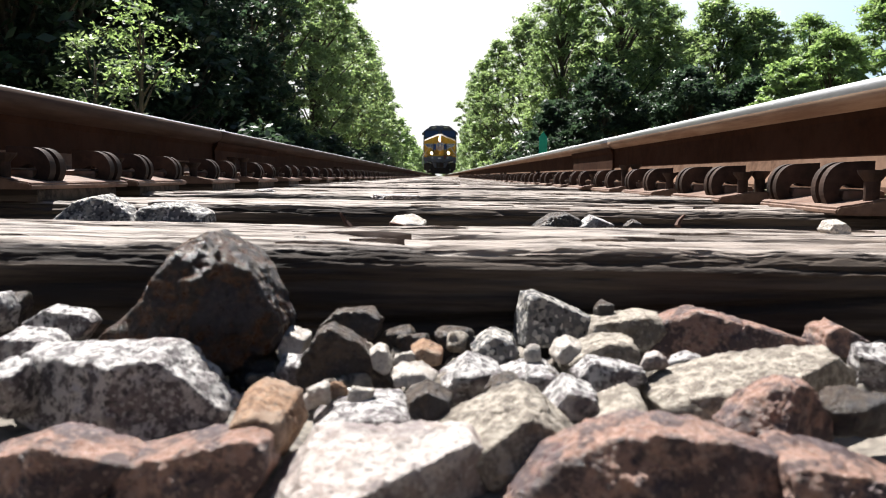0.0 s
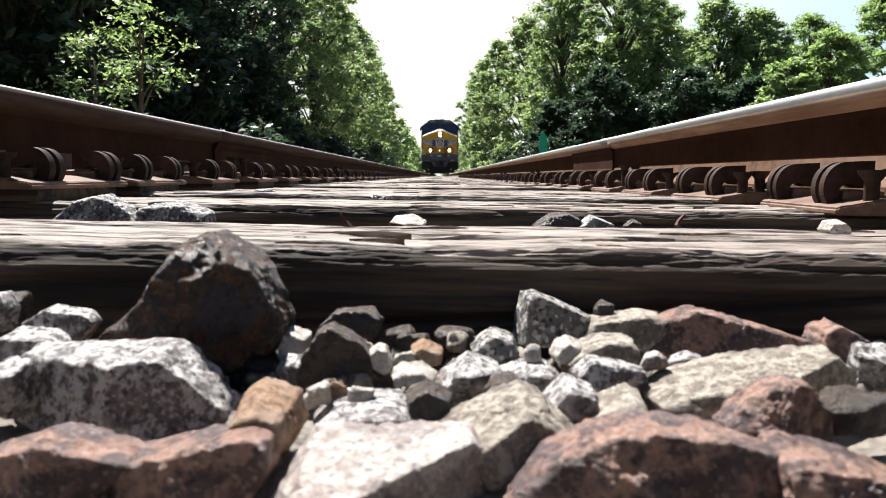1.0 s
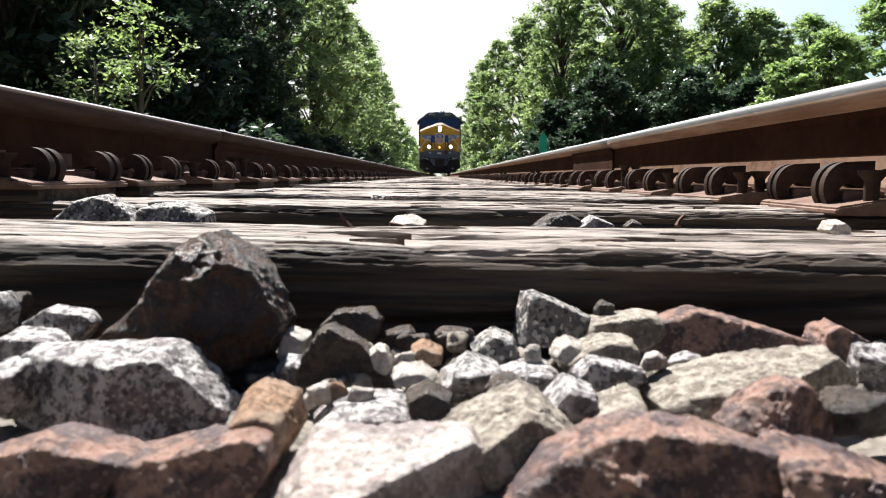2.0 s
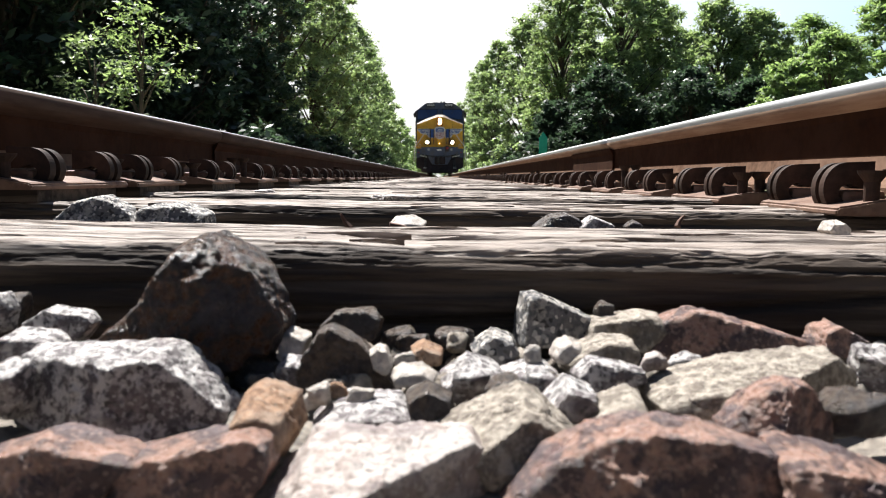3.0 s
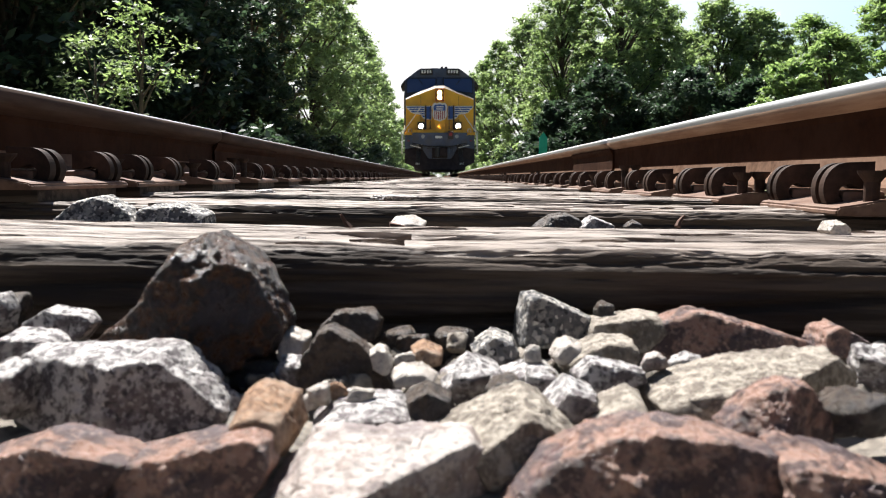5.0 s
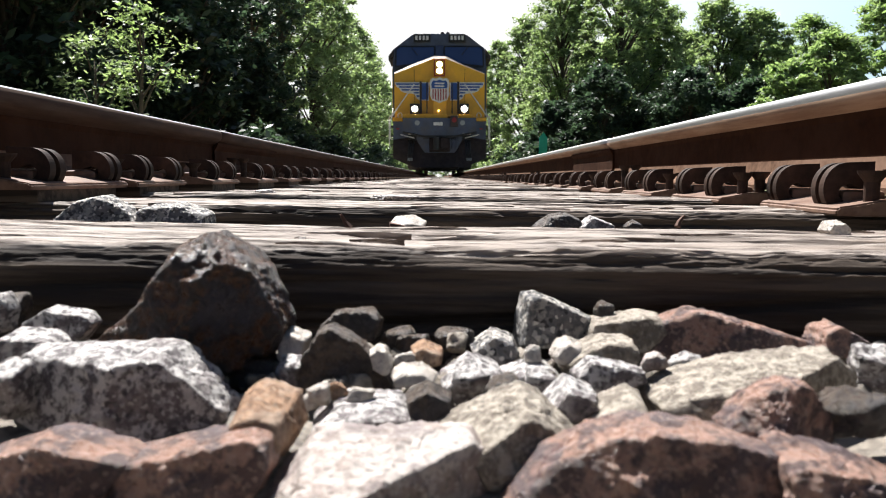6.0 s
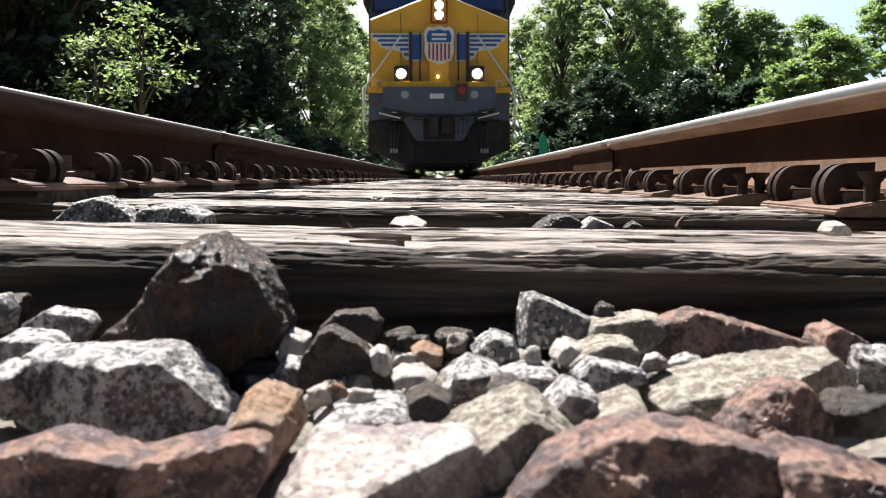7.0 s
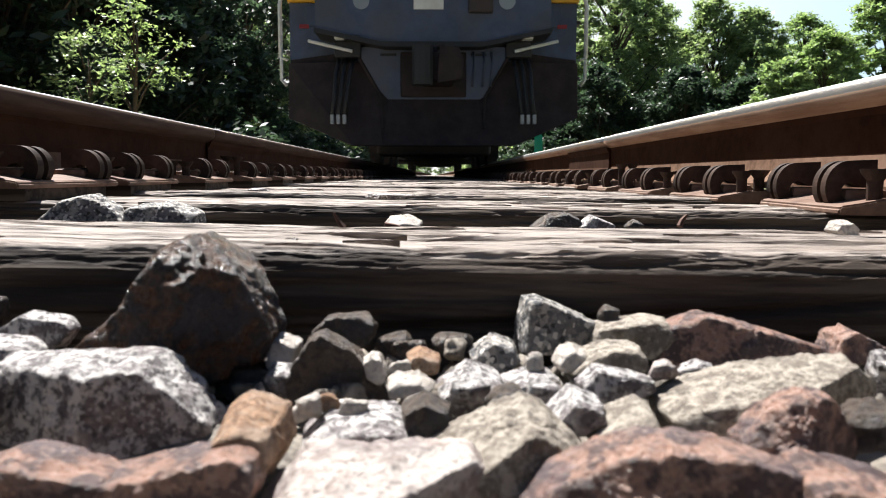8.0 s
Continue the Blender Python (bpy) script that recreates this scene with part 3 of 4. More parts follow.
hewn("red", 0.1583, 0.292, -0.0524, 18, 0.04, [(144, 15.8), (118, 13.7), (85, 15.8), (35, 17.1), (-12, 25.1), (-90, 14.3), (-167, 23.8)], [(-0.6, 0.5, 8), (0.5, 0.1, 5)], 13, 4)
hewn("red", 0.1767, 0.405, -0.0467, 26, 0.04, [(140, 34.9), (110, 22.9), (78, 15.3), (74, 14.9), (75, 14.5), (34, 44.9), (-77, 20.9), (-86, 17.7), (-107, 25.9), (-173, 42.3)], [(-0.3, 0.3, 8), (0.3, 0.4, 12)], 91, 5)
hewn("speckled", 0.0819, 0.436, -0.0402, 18, 0.0, [(171, 16.2), (97, 18.0), (66, 13.7), (-17, 27.2), (-87, 15.5), (-178, 17.4)], [(0.1, 0.15, 14)], 16, 3)
hewn("beige", 0.1249, 0.424, -0.0430, 16, 0.05, [(152, 19.3), (100, 9.2), (83, 12.4), (12, 23.3), (-44, 16.7), (-94, 11.8), (-172, 24.8)], [(-0.2, 0.25, 13)], 15, 3)
hewn("dark", -0.0307, 0.378, -0.0526, 20, 0.0, [(152, 19.6), (114, 21.7), (61, 15.8), (38, 15.8), (-30, 31.2), (-91, 17.8), (-172, 24.9)], [(0.1, 0.12, 5)], 17, 4)
hewn("dark", -0.0307, 0.430, -0.0410, 12, 0.0, [(131, 12.4), (93, 9.2), (40, 15.5), (-17, 16.7), (-87, 9.9), (-158, 18.9)], [(0, 0.2, 10)], 18, 3)
hewn("white", -0.0628, 0.412, -0.0479, 10, 0.2, [(172, 7.5), (116, 9.2), (71, 9.0), (-12, 10.0), (-76, 8.6), (-137, 10.2)], [(0, 0.4, 9)], 19, 2)
hewn("red", 0.2452, 0.414, -0.0479, 14, 0.05, [(110, 12.7), (61, 8.2), (24, 16.2), (-93, 8.2), (-149, 15.6)], [(0, 0.2, 11)], 27, 3)
hewn("beige", 0.1046, 0.392, -0.0495, 14, 0.1, [(133, 12.1), (112, 8.7), (89, 9.9), (31, 19.6), (-34, 17.6), (-87, 9.4), (-129, 19.4)], [(0, 0.3, 13)], 24, 3)
hewn("grey", 0.1021, 0.358, -0.0530, 12, 0.1, [(133, 13.3), (79, 8.1), (6, 19.5), (-74, 7.8), (-95, 7.4), (-154, 15.5)], [(0.1, 0.3, 5)], 25, 3)
hewn("grey", -0.1874, 0.404, -0.0356, 12, 0.1, [(121, 11.8), (83, 9.2), (46, 16.6), (-43, 15.7), (-94, 9.0), (-146, 21.1)], [(0, 0.1, 5)], 4, 3)
hewn("grey", -0.1902, 0.376, -0.0421, 14, 0.12, [(119, 12.0), (86, 9.1), (50, 15.2), (-24, 18.0), (-81, 10.1), (-171, 22.5)], [(0, 0.2, 11)], 6, 3)
hewn("grey", -0.2301, 0.420, -0.0324, 12, 0.0, [(99, 11.6), (24, 8.7), (-12, 8.2), (-78, 11.5), (177, 9.2)], [(0.3, 0.1, 8)], 5, 2)
hewn("dark", -0.2289, 0.436, -0.0325, 10, 0.0, [(93, 9.6), (6, 6.8), (-30, 5.4), (-96, 10.4), (178, 6.4)], [(0, 0.1, 7)], 76, 2)
hewn("grey", 0.0384, 0.374, -0.0586, 18, 0.1, [(128, 12.6), (71, 10.4), (41, 13.4), (-32, 15.0), (-89, 9.8), (-156, 18.7)], [(0, 0.3, 16)], 32, 3)
hewn("grey", 0.0665, 0.382, -0.0600, 16, 0.1, [(113, 8.9), (93, 7.9), (56, 11.1), (-31, 14.5), (-90, 9.9), (-165, 16.1)], [(0, 0.3, 14)], 33, 3)
hewn("speckled", 0.0515, 0.418, -0.0520, 14, 0.1, [(125, 10.0), (71, 9.9), (25, 11.7), (-49, 10.9), (-92, 8.7), (-160, 14.5)], [(0, 0.3, 13)], 22, 3)
hewn("grey", -0.0131, 0.330, -0.0641, 20, 0.12, [(130, 16.0), (91, 9.4), (59, 15.2), (-11, 26.6), (-89, 9.1), (-167, 26.6)], [(0, 0.4, 20)], 30, 3)
hewn("dark", 0.0152, 0.332, -0.0585, 13, 0.05, [(119, 9.0), (65, 8.6), (9, 11.3), (-67, 8.9), (-119, 8.6), (-172, 10.9)], [(0, 0.2, 10)], 31, 3)
hewn("grey", 0.0786, 0.330, -0.0565, 14, 0.1, [(137, 9.0), (68, 9.6), (10, 13.0), (-65, 7.1), (-97, 7.1), (-147, 12.5)], [(0, 0.3, 13)], 34, 3)
hewn("white", -0.0104, 0.380, -0.0487, 8, 0.1, [(127, 7.1), (86, 7.1), (23, 4.9), (-24, 7.9), (-117, 6.4), (-166, 5.7)], [(0, 0.3, 7)], 20, 2)
hewn("orange", 0.0127, 0.402, -0.0516, 10, 0.15, [(124, 7.8), (68, 6.2), (-8, 9.4), (-88, 6.7), (-166, 8.3)], [(0, 0.3, 9)], 21, 2)
hewn("white", 0.0869, 0.394, -0.0475, 10, 0.15, [(153, 6.1), (117, 6.1), (64, 7.2), (-17, 8.4), (-77, 6.3), (-149, 8.5)], [(0, 0.3, 9)], 23, 2)
hewn("white", 0.0063, 0.368, -0.0540, 10, 0.15, [(132, 8.1), (93, 5.1), (63, 6.7), (-29, 11.8), (-90, 5.5), (-163, 11.1)], [(0, 0.4, 9)], 37, 2)
hewn("dark", -0.0839, 0.402, -0.0601, 14, 0.05, [(107, 8.3), (78, 9.4), (6, 18.4), (-88, 8.5), (-154, 19.1)], [(0, 0.2, 11)], 40, 3)
hewn("white", -0.0427, 0.356, -0.0626, 6, 0.2, [(146, 3.9), (59, 4.5), (8, 3.6), (-76, 4.9), (-157, 3.9)], [(0, 0.4, 5)], 74, 1)
hewn("orange", -0.0318, 0.356, -0.0603, 6, 0.2, [(107, 2.5), (67, 3.2), (-44, 3.8), (-95, 2.5), (-165, 5.0)], [(0, 0.4, 5)], 75, 1)
hewn("speckled", -0.3374, 0.800, 0.0038, 22, 0.1, [(137, 30.4), (99, 22.3), (64, 21.1), (43, 27.8), (-10, 43.8), (-90, 19.8), (-173, 47.1)], [(0.2, 0.4, 22)], 57, 4)
hewn("speckled", -0.2581, 0.790, 0.0005, 24, 0.1, [(154, 36.5), (92, 17.2), (70, 19.9), (10, 40.4), (-65, 23.4), (-90, 15.7), (-163, 41.2)], [(0.1, 0.5, 24)], 58, 4)
hewn("white", -0.0132, 0.765, -0.0013, 14, 0.3, [(140, 13.8), (96, 7.1), (70, 9.0), (-9, 22.8), (-90, 6.4), (-166, 19.1)], [(0, 0.5, 14)], 59, 3)
hewn("dark", 0.1435, 0.785, -0.0038, 16, 0.1, [(127, 13.3), (96, 10.7), (68, 13.9), (23, 24.1), (-82, 9.4), (-93, 9.1), (-153, 26.7)], [(0.2, 0.3, 16)], 60, 3)
hewn("grey", 0.1800, 0.775, -0.0055, 14, 0.1, [(129, 11.1), (69, 8.8), (-34, 17.7), (-90, 5.2), (-140, 15.8)], [(0.1, 0.3, 14)], 61, 3)
hewn("dark", 0.2191, 0.772, -0.0055, 8, 0.1, [(130, 6.0), (57, 6.2), (-44, 7.7), (-90, 3.5), (-128, 7.3)], [(0.1, 0.3, 8)], 62, 2)
hewn("white", 0.3617, 0.647, 0.0002, 10, 0.2, [(156, 9.7), (95, 7.3), (48, 8.9), (-27, 11.2), (-92, 6.6), (-141, 9.8)], [(0.1, 0.3, 9)], 63, 3)
stone("pink", 0.1259, 0.3665, -0.0466, 0.0069, 0.0044, 0.0051, 26, 0)
stone("grey", 0.2399, 0.3739, -0.0508, 0.0111, 0.0111, 0.0113, 28, 1)
stone("dark", 0.1927, 0.3039, -0.0521, 0.0147, 0.0113, 0.0098, 29, 1)
stone("dark", 0.1159, 0.4365, -0.0330, 0.0057, 0.0044, 0.0053, 38, 0)
stone("dark", -0.0047, 0.4329, -0.0501, 0.0105, 0.0084, 0.0081, 39, 0)
stone("white", -0.0357, 0.3368, -0.0540, 0.0057, 0.0050, 0.0055, 41, 0)
stone("dark", 0.0284, 0.4325, -0.0498, 0.0113, 0.0073, 0.0073, 42, 0)
stone("grey", -0.0571, 0.3880, -0.0565, 0.0094, 0.0087, 0.0082, 43, 0)
stone("grey", -0.1769, 0.3339, -0.0516, 0.0112, 0.0112, 0.0135, 45, 1)
stone("beige", 0.0298, 0.4222, -0.0501, 0.0063, 0.0063, 0.0066, 46, 0)
stone("white", 0.0689, 0.3916, -0.0491, 0.0047, 0.0047, 0.0055, 47, 0)
stone("white", -0.0162, 0.3361, -0.0546, 0.0063, 0.0031, 0.0039, 48, 0)
stone("orange", -0.0270, 0.3411, -0.0537, 0.0051, 0.0031, 0.0041, 49, 0)
stone("grey", 0.0347, 0.3521, -0.0524, 0.0092, 0.0059, 0.0062, 50, 0)
stone("dark", 0.0492, 0.3371, -0.0510, 0.0088, 0.0059, 0.0061, 51, 0)
stone("grey", 0.0676, 0.3521, -0.0524, 0.0079, 0.0059, 0.0062, 52, 0)
stone("white", 0.0017, 0.3812, -0.0495, 0.0057, 0.0036, 0.0045, 53, 0)
stone("dark", 0.0044, 0.4278, -0.0526, 0.0096, 0.0080, 0.0078, 54, 0)
stone("grey", 0.1433, 0.3718, -0.0482, 0.0104, 0.0052, 0.0054, 55, 0)
stone("dark", -0.0808, 0.5411, -0.0013, 0.0043, 0.0032, 0.0032, 64, 1)
stone("grey", -0.0616, 1.3577, 0.0065, 0.0441, 0.0221, 0.0061, 65, 1)
stone("grey", -0.3561, 1.6236, 0.0127, 0.0207, 0.0103, 0.0055, 66, 1)


def loose_ballast():
    """The small stones that fill the bed, near ones singly shaped."""
    rng = np.random.default_rng(5)
    shapes = [stone_shape(200 + i, 3, 4, 0.10) for i in range(10)]
    allp, allf, base = [], [], 0

    def drop(x, y, z, r):
        nonlocal base
        p, f = shapes[rng.integers(10)]
        q = Euler(rng.uniform(0, 6.28, 3)).to_matrix()
        p = (p * r * rng.uniform(0.6, 1.0, 3)) @ np.array(q) + np.array([x, y, z])
        allp.append(p)
        allf.append(f + base)
        base += len(p)
    for _ in range(520):
        y = rng.uniform(0.352, 0.455)
        x = rng.uniform(-0.30, 0.34) * (0.4 + y * 1.6)
        r = rng.uniform(0.003, 0.010)
        drop(x, y, -0.062 - r * 0.3 + rng.uniform(-0.008, 0.006), r)
    ob = from_arrays("ballast_bed", np.concatenate(allp), np.concatenate(allf), GRAVEL, smooth=True)
    tagged(ob, "small mixed grey and brown ballast gravel", "gravel", kind="stuff")
    allp.clear(), allf.clear()
    base = 0
    shapes[:] = [stone_shape(300 + i, 2, 4, 0.10) for i in range(10)]
    for k in range(0, 26):
        a, b = tie_row(k)[0] + 0.13, tie_row(k + 1)[0] - 0.13
        for _ in range(240 if k < 4 else 90):
            r = rng.uniform(0.012, 0.03)
            drop(rng.uniform(-0.7, 0.7), rng.uniform(a + 0.02, b - 0.02), -0.085 - r * 0.5 + rng.uniform(-0.02, 0.012), r)
    ob = from_arrays("crib_ballast", np.concatenate(allp), np.concatenate(allf), GRAVEL, smooth=True)
    tagged(ob, "grey and brown ballast stones between the ties", "gravel", kind="stuff")


loose_ballast()


def ballast_floor():
    """The ballast bed under the whole track, with its shoulders; finest near the camera."""
    xs = [-3.6, -3.0, -2.4, -1.9, -1.6] + list(np.linspace(-1.3, 1.3, 80)) + [1.6, 1.9, 2.4, 3.0, 3.6]
    ys = list(np.linspace(-40, -2, 30)) + list(np.linspace(-1.6, 0.6, 70)) + list(np.linspace(0.7, 8, 60)) + list(np.linspace(9, 170, 110))
    n, m = len(xs), len(ys)
    verts, quads = [], []
    for y in ys:
        for x in xs:
            drop = max(0.0, abs(x) - 1.75) * 0.34
            verts.append((x, y, (-0.10 if y > 0.52 and abs(x) < 1.35 else -0.072) - drop + 0.010 * noise.fractal((x * 18, y * 18, 0), 1, 2, 3)))
    for j in range(m - 1):
        for i in range(n - 1):
            quads.append((j * n + i, j * n + i + 1, (j + 1) * n + i + 1, (j + 1) * n + i))
    ob = from_arrays("ballast_floor", verts, quads, GRAVEL, smooth=True)
    tagged(ob, "packed grey-brown gravel bed under the track", "gravel", kind="structure")
    rng = np.random.default_rng(8)
    shapes = [stone_shape(400 + i, 2, 4, 0.08) for i in range(8)]
    allp, allf, base = [], [], 0
    for k in range(5200):
        y = rng.uniform(-5.0, 14.0)
        x = rng.choice([-1, 1]) * rng.uniform(0.82, 2.9)
        if y < 0.1 and rng.uniform() < 0.4:
            x = rng.uniform(-0.7, 0.7)
            y = min(y, -0.25)
        p, f = shapes[rng.integers(8)]
        r = rng.uniform(0.018, 0.04)
        z = -0.066 - max(0.0, abs(x) - 1.75) * 0.34
        allp.append((p * r * rng.uniform(0.6, 1.0, 3)) @ np.array(Euler(rng.uniform(0, 6.28, 3)).to_matrix()) + np.array([x, y, z]))
        allf.append(f + base)
        base += len(p)
    ob = from_arrays("shoulder_ballast", np.concatenate(allp), np.concatenate(allf), GRAVEL, smooth=True)
    tagged(ob, "grey and brown ballast stones on the track's shoulders", "gravel", kind="stuff")


ballast_floor()


def splinter(x, y, z, length, lean, turn):
    b = bmesh.new()
    tube(b, [(0, 0, 0), (0.002, 0.001, length * 0.5), (0.006, 0, length)], 0.0035, 6, 0.4)
    ob = part("wood_splinter", b, WOOD_SPLIT)
    ob.matrix_basis = pose(x, y, z, 0, lean, turn)
    tagged(ob, "thin reddish-brown wood splinter between the ties", "splinter", "splinters")


splinter(-0.070, 0.752, -0.006, 0.016, -55, 0)
splinter(0.262, 0.765, -0.006, 0.013, 12, 20)
splinter(-0.030, 0.74, -0.003, 0.020, 84, 0)


# ---- trees ----
def leaves(rng, centres, radii, per, size):
    """Folded leaf quads scattered in clumps."""
    n = len(centres) * per
    c = np.repeat(centres, per, axis=0)
    rad = np.repeat(radii, per)[:, None]
    d = rng.normal(size=(n, 3))
    d /= np.linalg.norm(d, axis=1)[:, None]
    pos = c + d * rad * np.minimum(np.abs(rng.normal(0.0, 0.75, (n, 1))), 1.5) * np.array([1, 1, 0.6])
    u = rng.normal(size=(n, 3))
    u[:, 2] *= 0.5
    u /= np.linalg.norm(u, axis=1)[:, None]
    w = np.cross(u, rng.normal(size=(n, 3)) * 0.6 + np.array([0, 0, 1.0]))
    w /= np.linalg.norm(w, axis=1)[:, None] + 1e-6
    s = size * rng.uniform(0.6, 1.3, (n, 1))
    a, b = u * s, w * s * 0.42
    verts = np.stack([pos - a, pos + b, pos + a, pos - b], axis=1).reshape(-1, 3)
    quads = np.arange(n * 4).reshape(-1, 4)
    return verts, quads


def tree(x, y, height, spread, seed, material, label, leaf=0.13, clumps=70, per=130, low=0.12, lean=0.0, base=-0.6, name="tree"):
    rng = np.random.default_rng(seed)
    top = empty(name, x, y, base)
    b = bmesh.new()
    pts = [(lean * t * t + 0.12 * math.sin(seed + t * 5) * t, 0.12 * math.cos(seed * 2 + t * 4) * t, height * 0.86 * t) for t in np.linspace(0, 1, 8)]
    tube(b, pts, 0.022 * height, 9, 0.18)
    centres = []
    for i in range(clumps):
        t = low + (1 - low) * ((i + rng.uniform(0, 1)) / clumps)
        ang = rng.uniform(0, 6.283)
        prof = math.sin(math.pi * min(1.0, (t - low) / (1 - low) * 0.86 + 0.12)) ** 0.6
        r = spread * prof * rng.uniform(0.35, 1.12) * (0.8 + 0.35 * noise.noise((math.cos(ang) * 1.5, math.sin(ang) * 1.5 + seed, t * 5)))
        centres.append((lean * t * t + r * math.cos(ang), r * math.sin(ang), height * t))
    centres = np.array(centres)
    for i in range(0, clumps, 4):
        cx, cy, cz = centres[i]
        z0 = max(0.08 * height, cz - 0.75 * math.hypot(cx, cy) - 0.1 * height)
        z0 = min(z0, height * 0.8)
        k = z0 / height
        tube(b, [(lean * k * k, 0, z0), (cx * 0.45, cy * 0.45, z0 + (cz - z0) * 0.6), (cx * 0.95, cy * 0.95, cz)], 0.006 * height, 5, 0.3)
    part("trunk", b, BARK, top, smooth=True)
    radii = rng.uniform(0.5, 1.5, clumps) * spread * 1.9 / clumps ** 0.5
    v, q = leaves(rng, centres, radii, per, leaf)
    from_arrays("crown", v, q, material, top)
    return tagged(top, label, "tree" if height > 4 else "bush", "trees beside the track")


DEEP = "tall leafy tree with dense foliage toned deep green for shade"
MIDL = "broad leafy tree with foliage toned mid green as sunlit"
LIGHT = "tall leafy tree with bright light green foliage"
rr = random.Random(4)
# the row along one side, from near to far
y, i = 13.0, 0
while y < 150:
    h = (15.0 if y < 45 else 17.0) + rr.uniform(-1.6, 1.8)
    far = y > 60
    tree((-14.3 if y < 31 else -11.3 if y < 45 else -9.9) + rr.uniform(-0.8, 0.8), y, h, 3.7 + rr.uniform(-0.4, 0.5), 100 + i, LEAF_MID if y > 50 else LEAF_SHADED, MIDL if y > 50 else DEEP,
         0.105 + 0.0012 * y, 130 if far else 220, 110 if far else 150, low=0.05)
    y += 5.2 + y * 0.035
    i += 1
for i, (x, y, h) in enumerate(((-16, 12, 16), (-15, 19, 17), (-16, 27, 17), (-15, 36, 18), (-16, 47, 18), (-15, 60, 18), (-22, 15, 17), (-22, 24, 18), (-26, 33, 18), (-29, 21, 18), (-20, 9, 17), (-24, 44, 19), (-19, 31, 17), (-21, 39, 18), (-18, 43, 18), (-24, 56, 19), (-19, 53, 18), (-13.5, 24, 9), (-13, 33, 9), (-12.5, 41, 9))):
    tree(x, y, h, 4.4, 140 + i, LEAF_SHADED, DEEP, 0.26, 110, 130, low=0.03)
# the wood goes on behind: unseen trees, added to hold back sky light
for i, (x, y) in enumerate(((-10, -6), (-9, -16), (-12, -26), (11, -27), (10, -16), (11, -5), (16, 4), (-18, -12), (18, -10), (24, 8))):
    tree(x, y, 15, 4.2, 300 + i, LEAF_SHADED, DEEP, 0.4, 60, 60, low=0.04)
# the far bend of the line
for i, (x, y, h) in enumerate(((-9.0, 172, 13.5), (-8.6, 195, 13), (-8.4, 225, 11.5), (-8, 265, 11), (-7.2, 310, 11), (-4, 380, 10), (3, 400, 10), (9, 380, 12), (8, 300, 13), (7.8, 240, 14), (7.6, 195, 15))):
    tree(x, y, h, 3.8, 330 + i, LEAF_SUNLIT if x < 0 else LEAF_MID, LIGHT if x < 0 else MIDL, 0.42, 60, 60, low=0.04)
# young tree that stands sunlit before the row, the sunlight also in its lighter leaf tone
tree(-6.6, 17.0, 4.4, 1.15, 160, LEAF_SUNLIT, "young slim tree with bright sunlit leaves", 0.06, 36, 34, low=0.55)
tree(-8.4, 18.5, 4.0, 1.3, 161, LEAF_MID, "young slim tree with bright sunlit leaves", 0.08, 26, 30, low=0.5)
# the other side
# last figure: leaf tone; low trees in tone 0 put shade at the wood's foot
WOOD_EDGE = (
        (9.2, 58, 14.6, 4.5, 1), (12.9, 55, 15.6, 4.9, 1), (16.0, 58, 13.8, 4.4, 1), (19.0, 52, 12.4, 4.2, 1), (21.6, 52, 11.6, 3.6, 1), (10.6, 49, 7.5, 3.2, 0), (15.4, 47, 7.0, 3.4, 0), (19.0, 46, 6.4, 3.0, 0), (7.9, 51, 5.6, 2.4, 0))
WOOD_DEPTH = (
        (8.6, 76, 16.0, 4.1, 1),
        (7.6, 100, 18.0, 4.1, 1), (7.2, 125, 19, 4.2, 1), (7.9, 155, 21, 4.8, 1), (19.6, 43, 6.9, 2.6, 2), (22.0, 43, 8.6, 2.8, 2), (26.0, 44, 11.6, 3.6, 2), (29, 60, 13, 4.2, 2),
        (11, 66, 15, 4.2, 1), (16, 66, 14, 4.2, 1), (21, 64, 12.4, 4.2, 1), (26, 60, 11, 4.2, 2))
for i, (x, y, h, s, m) in enumerate(WOOD_EDGE + WOOD_DEPTH):
    tree(x, y, h, s, 180 + i, (LEAF_SHADED, LEAF_MID, LEAF_SUNLIT)[m], (DEEP, MIDL, LIGHT)[m], 0.112 + 0.0008 * y, 260, 165, low=0.04)
# bushes along the edge
for i in range(16):
    y = 30 + i * 8.5
    tree(-6.2 - rr.uniform(0, 1.0), y, 2.6 + rr.uniform(-0.6, 1.2), 1.5, 220 + i, LEAF_SHADED if y < 90 else LEAF_MID, "low green bush at the edge of the wood", 0.15 + 0.001 * y, 22, 110, low=0.1, name="bush")
    tree(6.3 + rr.uniform(0, 1.4), y + 18, 3.0 + rr.uniform(-0.6, 1.4), 1.6, 250 + i, LEAF_SHADED if y < 70 else LEAF_MID, "low green bush at the edge of the wood", 0.15 + 0.001 * y, 22, 110, low=0.1, name="bush")


# ---- trackside marker ----
def marker():
    top = empty("trackside_marker", 3.55, 26.0, -0.45)
    b = bmesh.new()
    prism(b, [(-0.14, 1.28), (0.14, 1.28), (0.14, 1.82), (0.0, 2.02), (-0.14, 1.82)], -0.012, 0.012)
    part("sign_board", b, GREEN, top, "green painted board with a pointed top")
    b = bmesh.new()
    box(b, -0.03, 0.014, 0, 0.03, 0.05, 1.75, 0.005)
    part("post", b, STEEL, top)
    tagged(top, "green pointed trackside marker on a steel post", "marker")


marker()
# ---- locomotive: local x across, y back from the nose, z up from the railhead ----
def locomotive():
    top = empty("locomotive", 0, 60, 0.204)

    def p(name, fn, material, parent=top, label="", smooth=False):
        b = bmesh.new()
        fn(b)
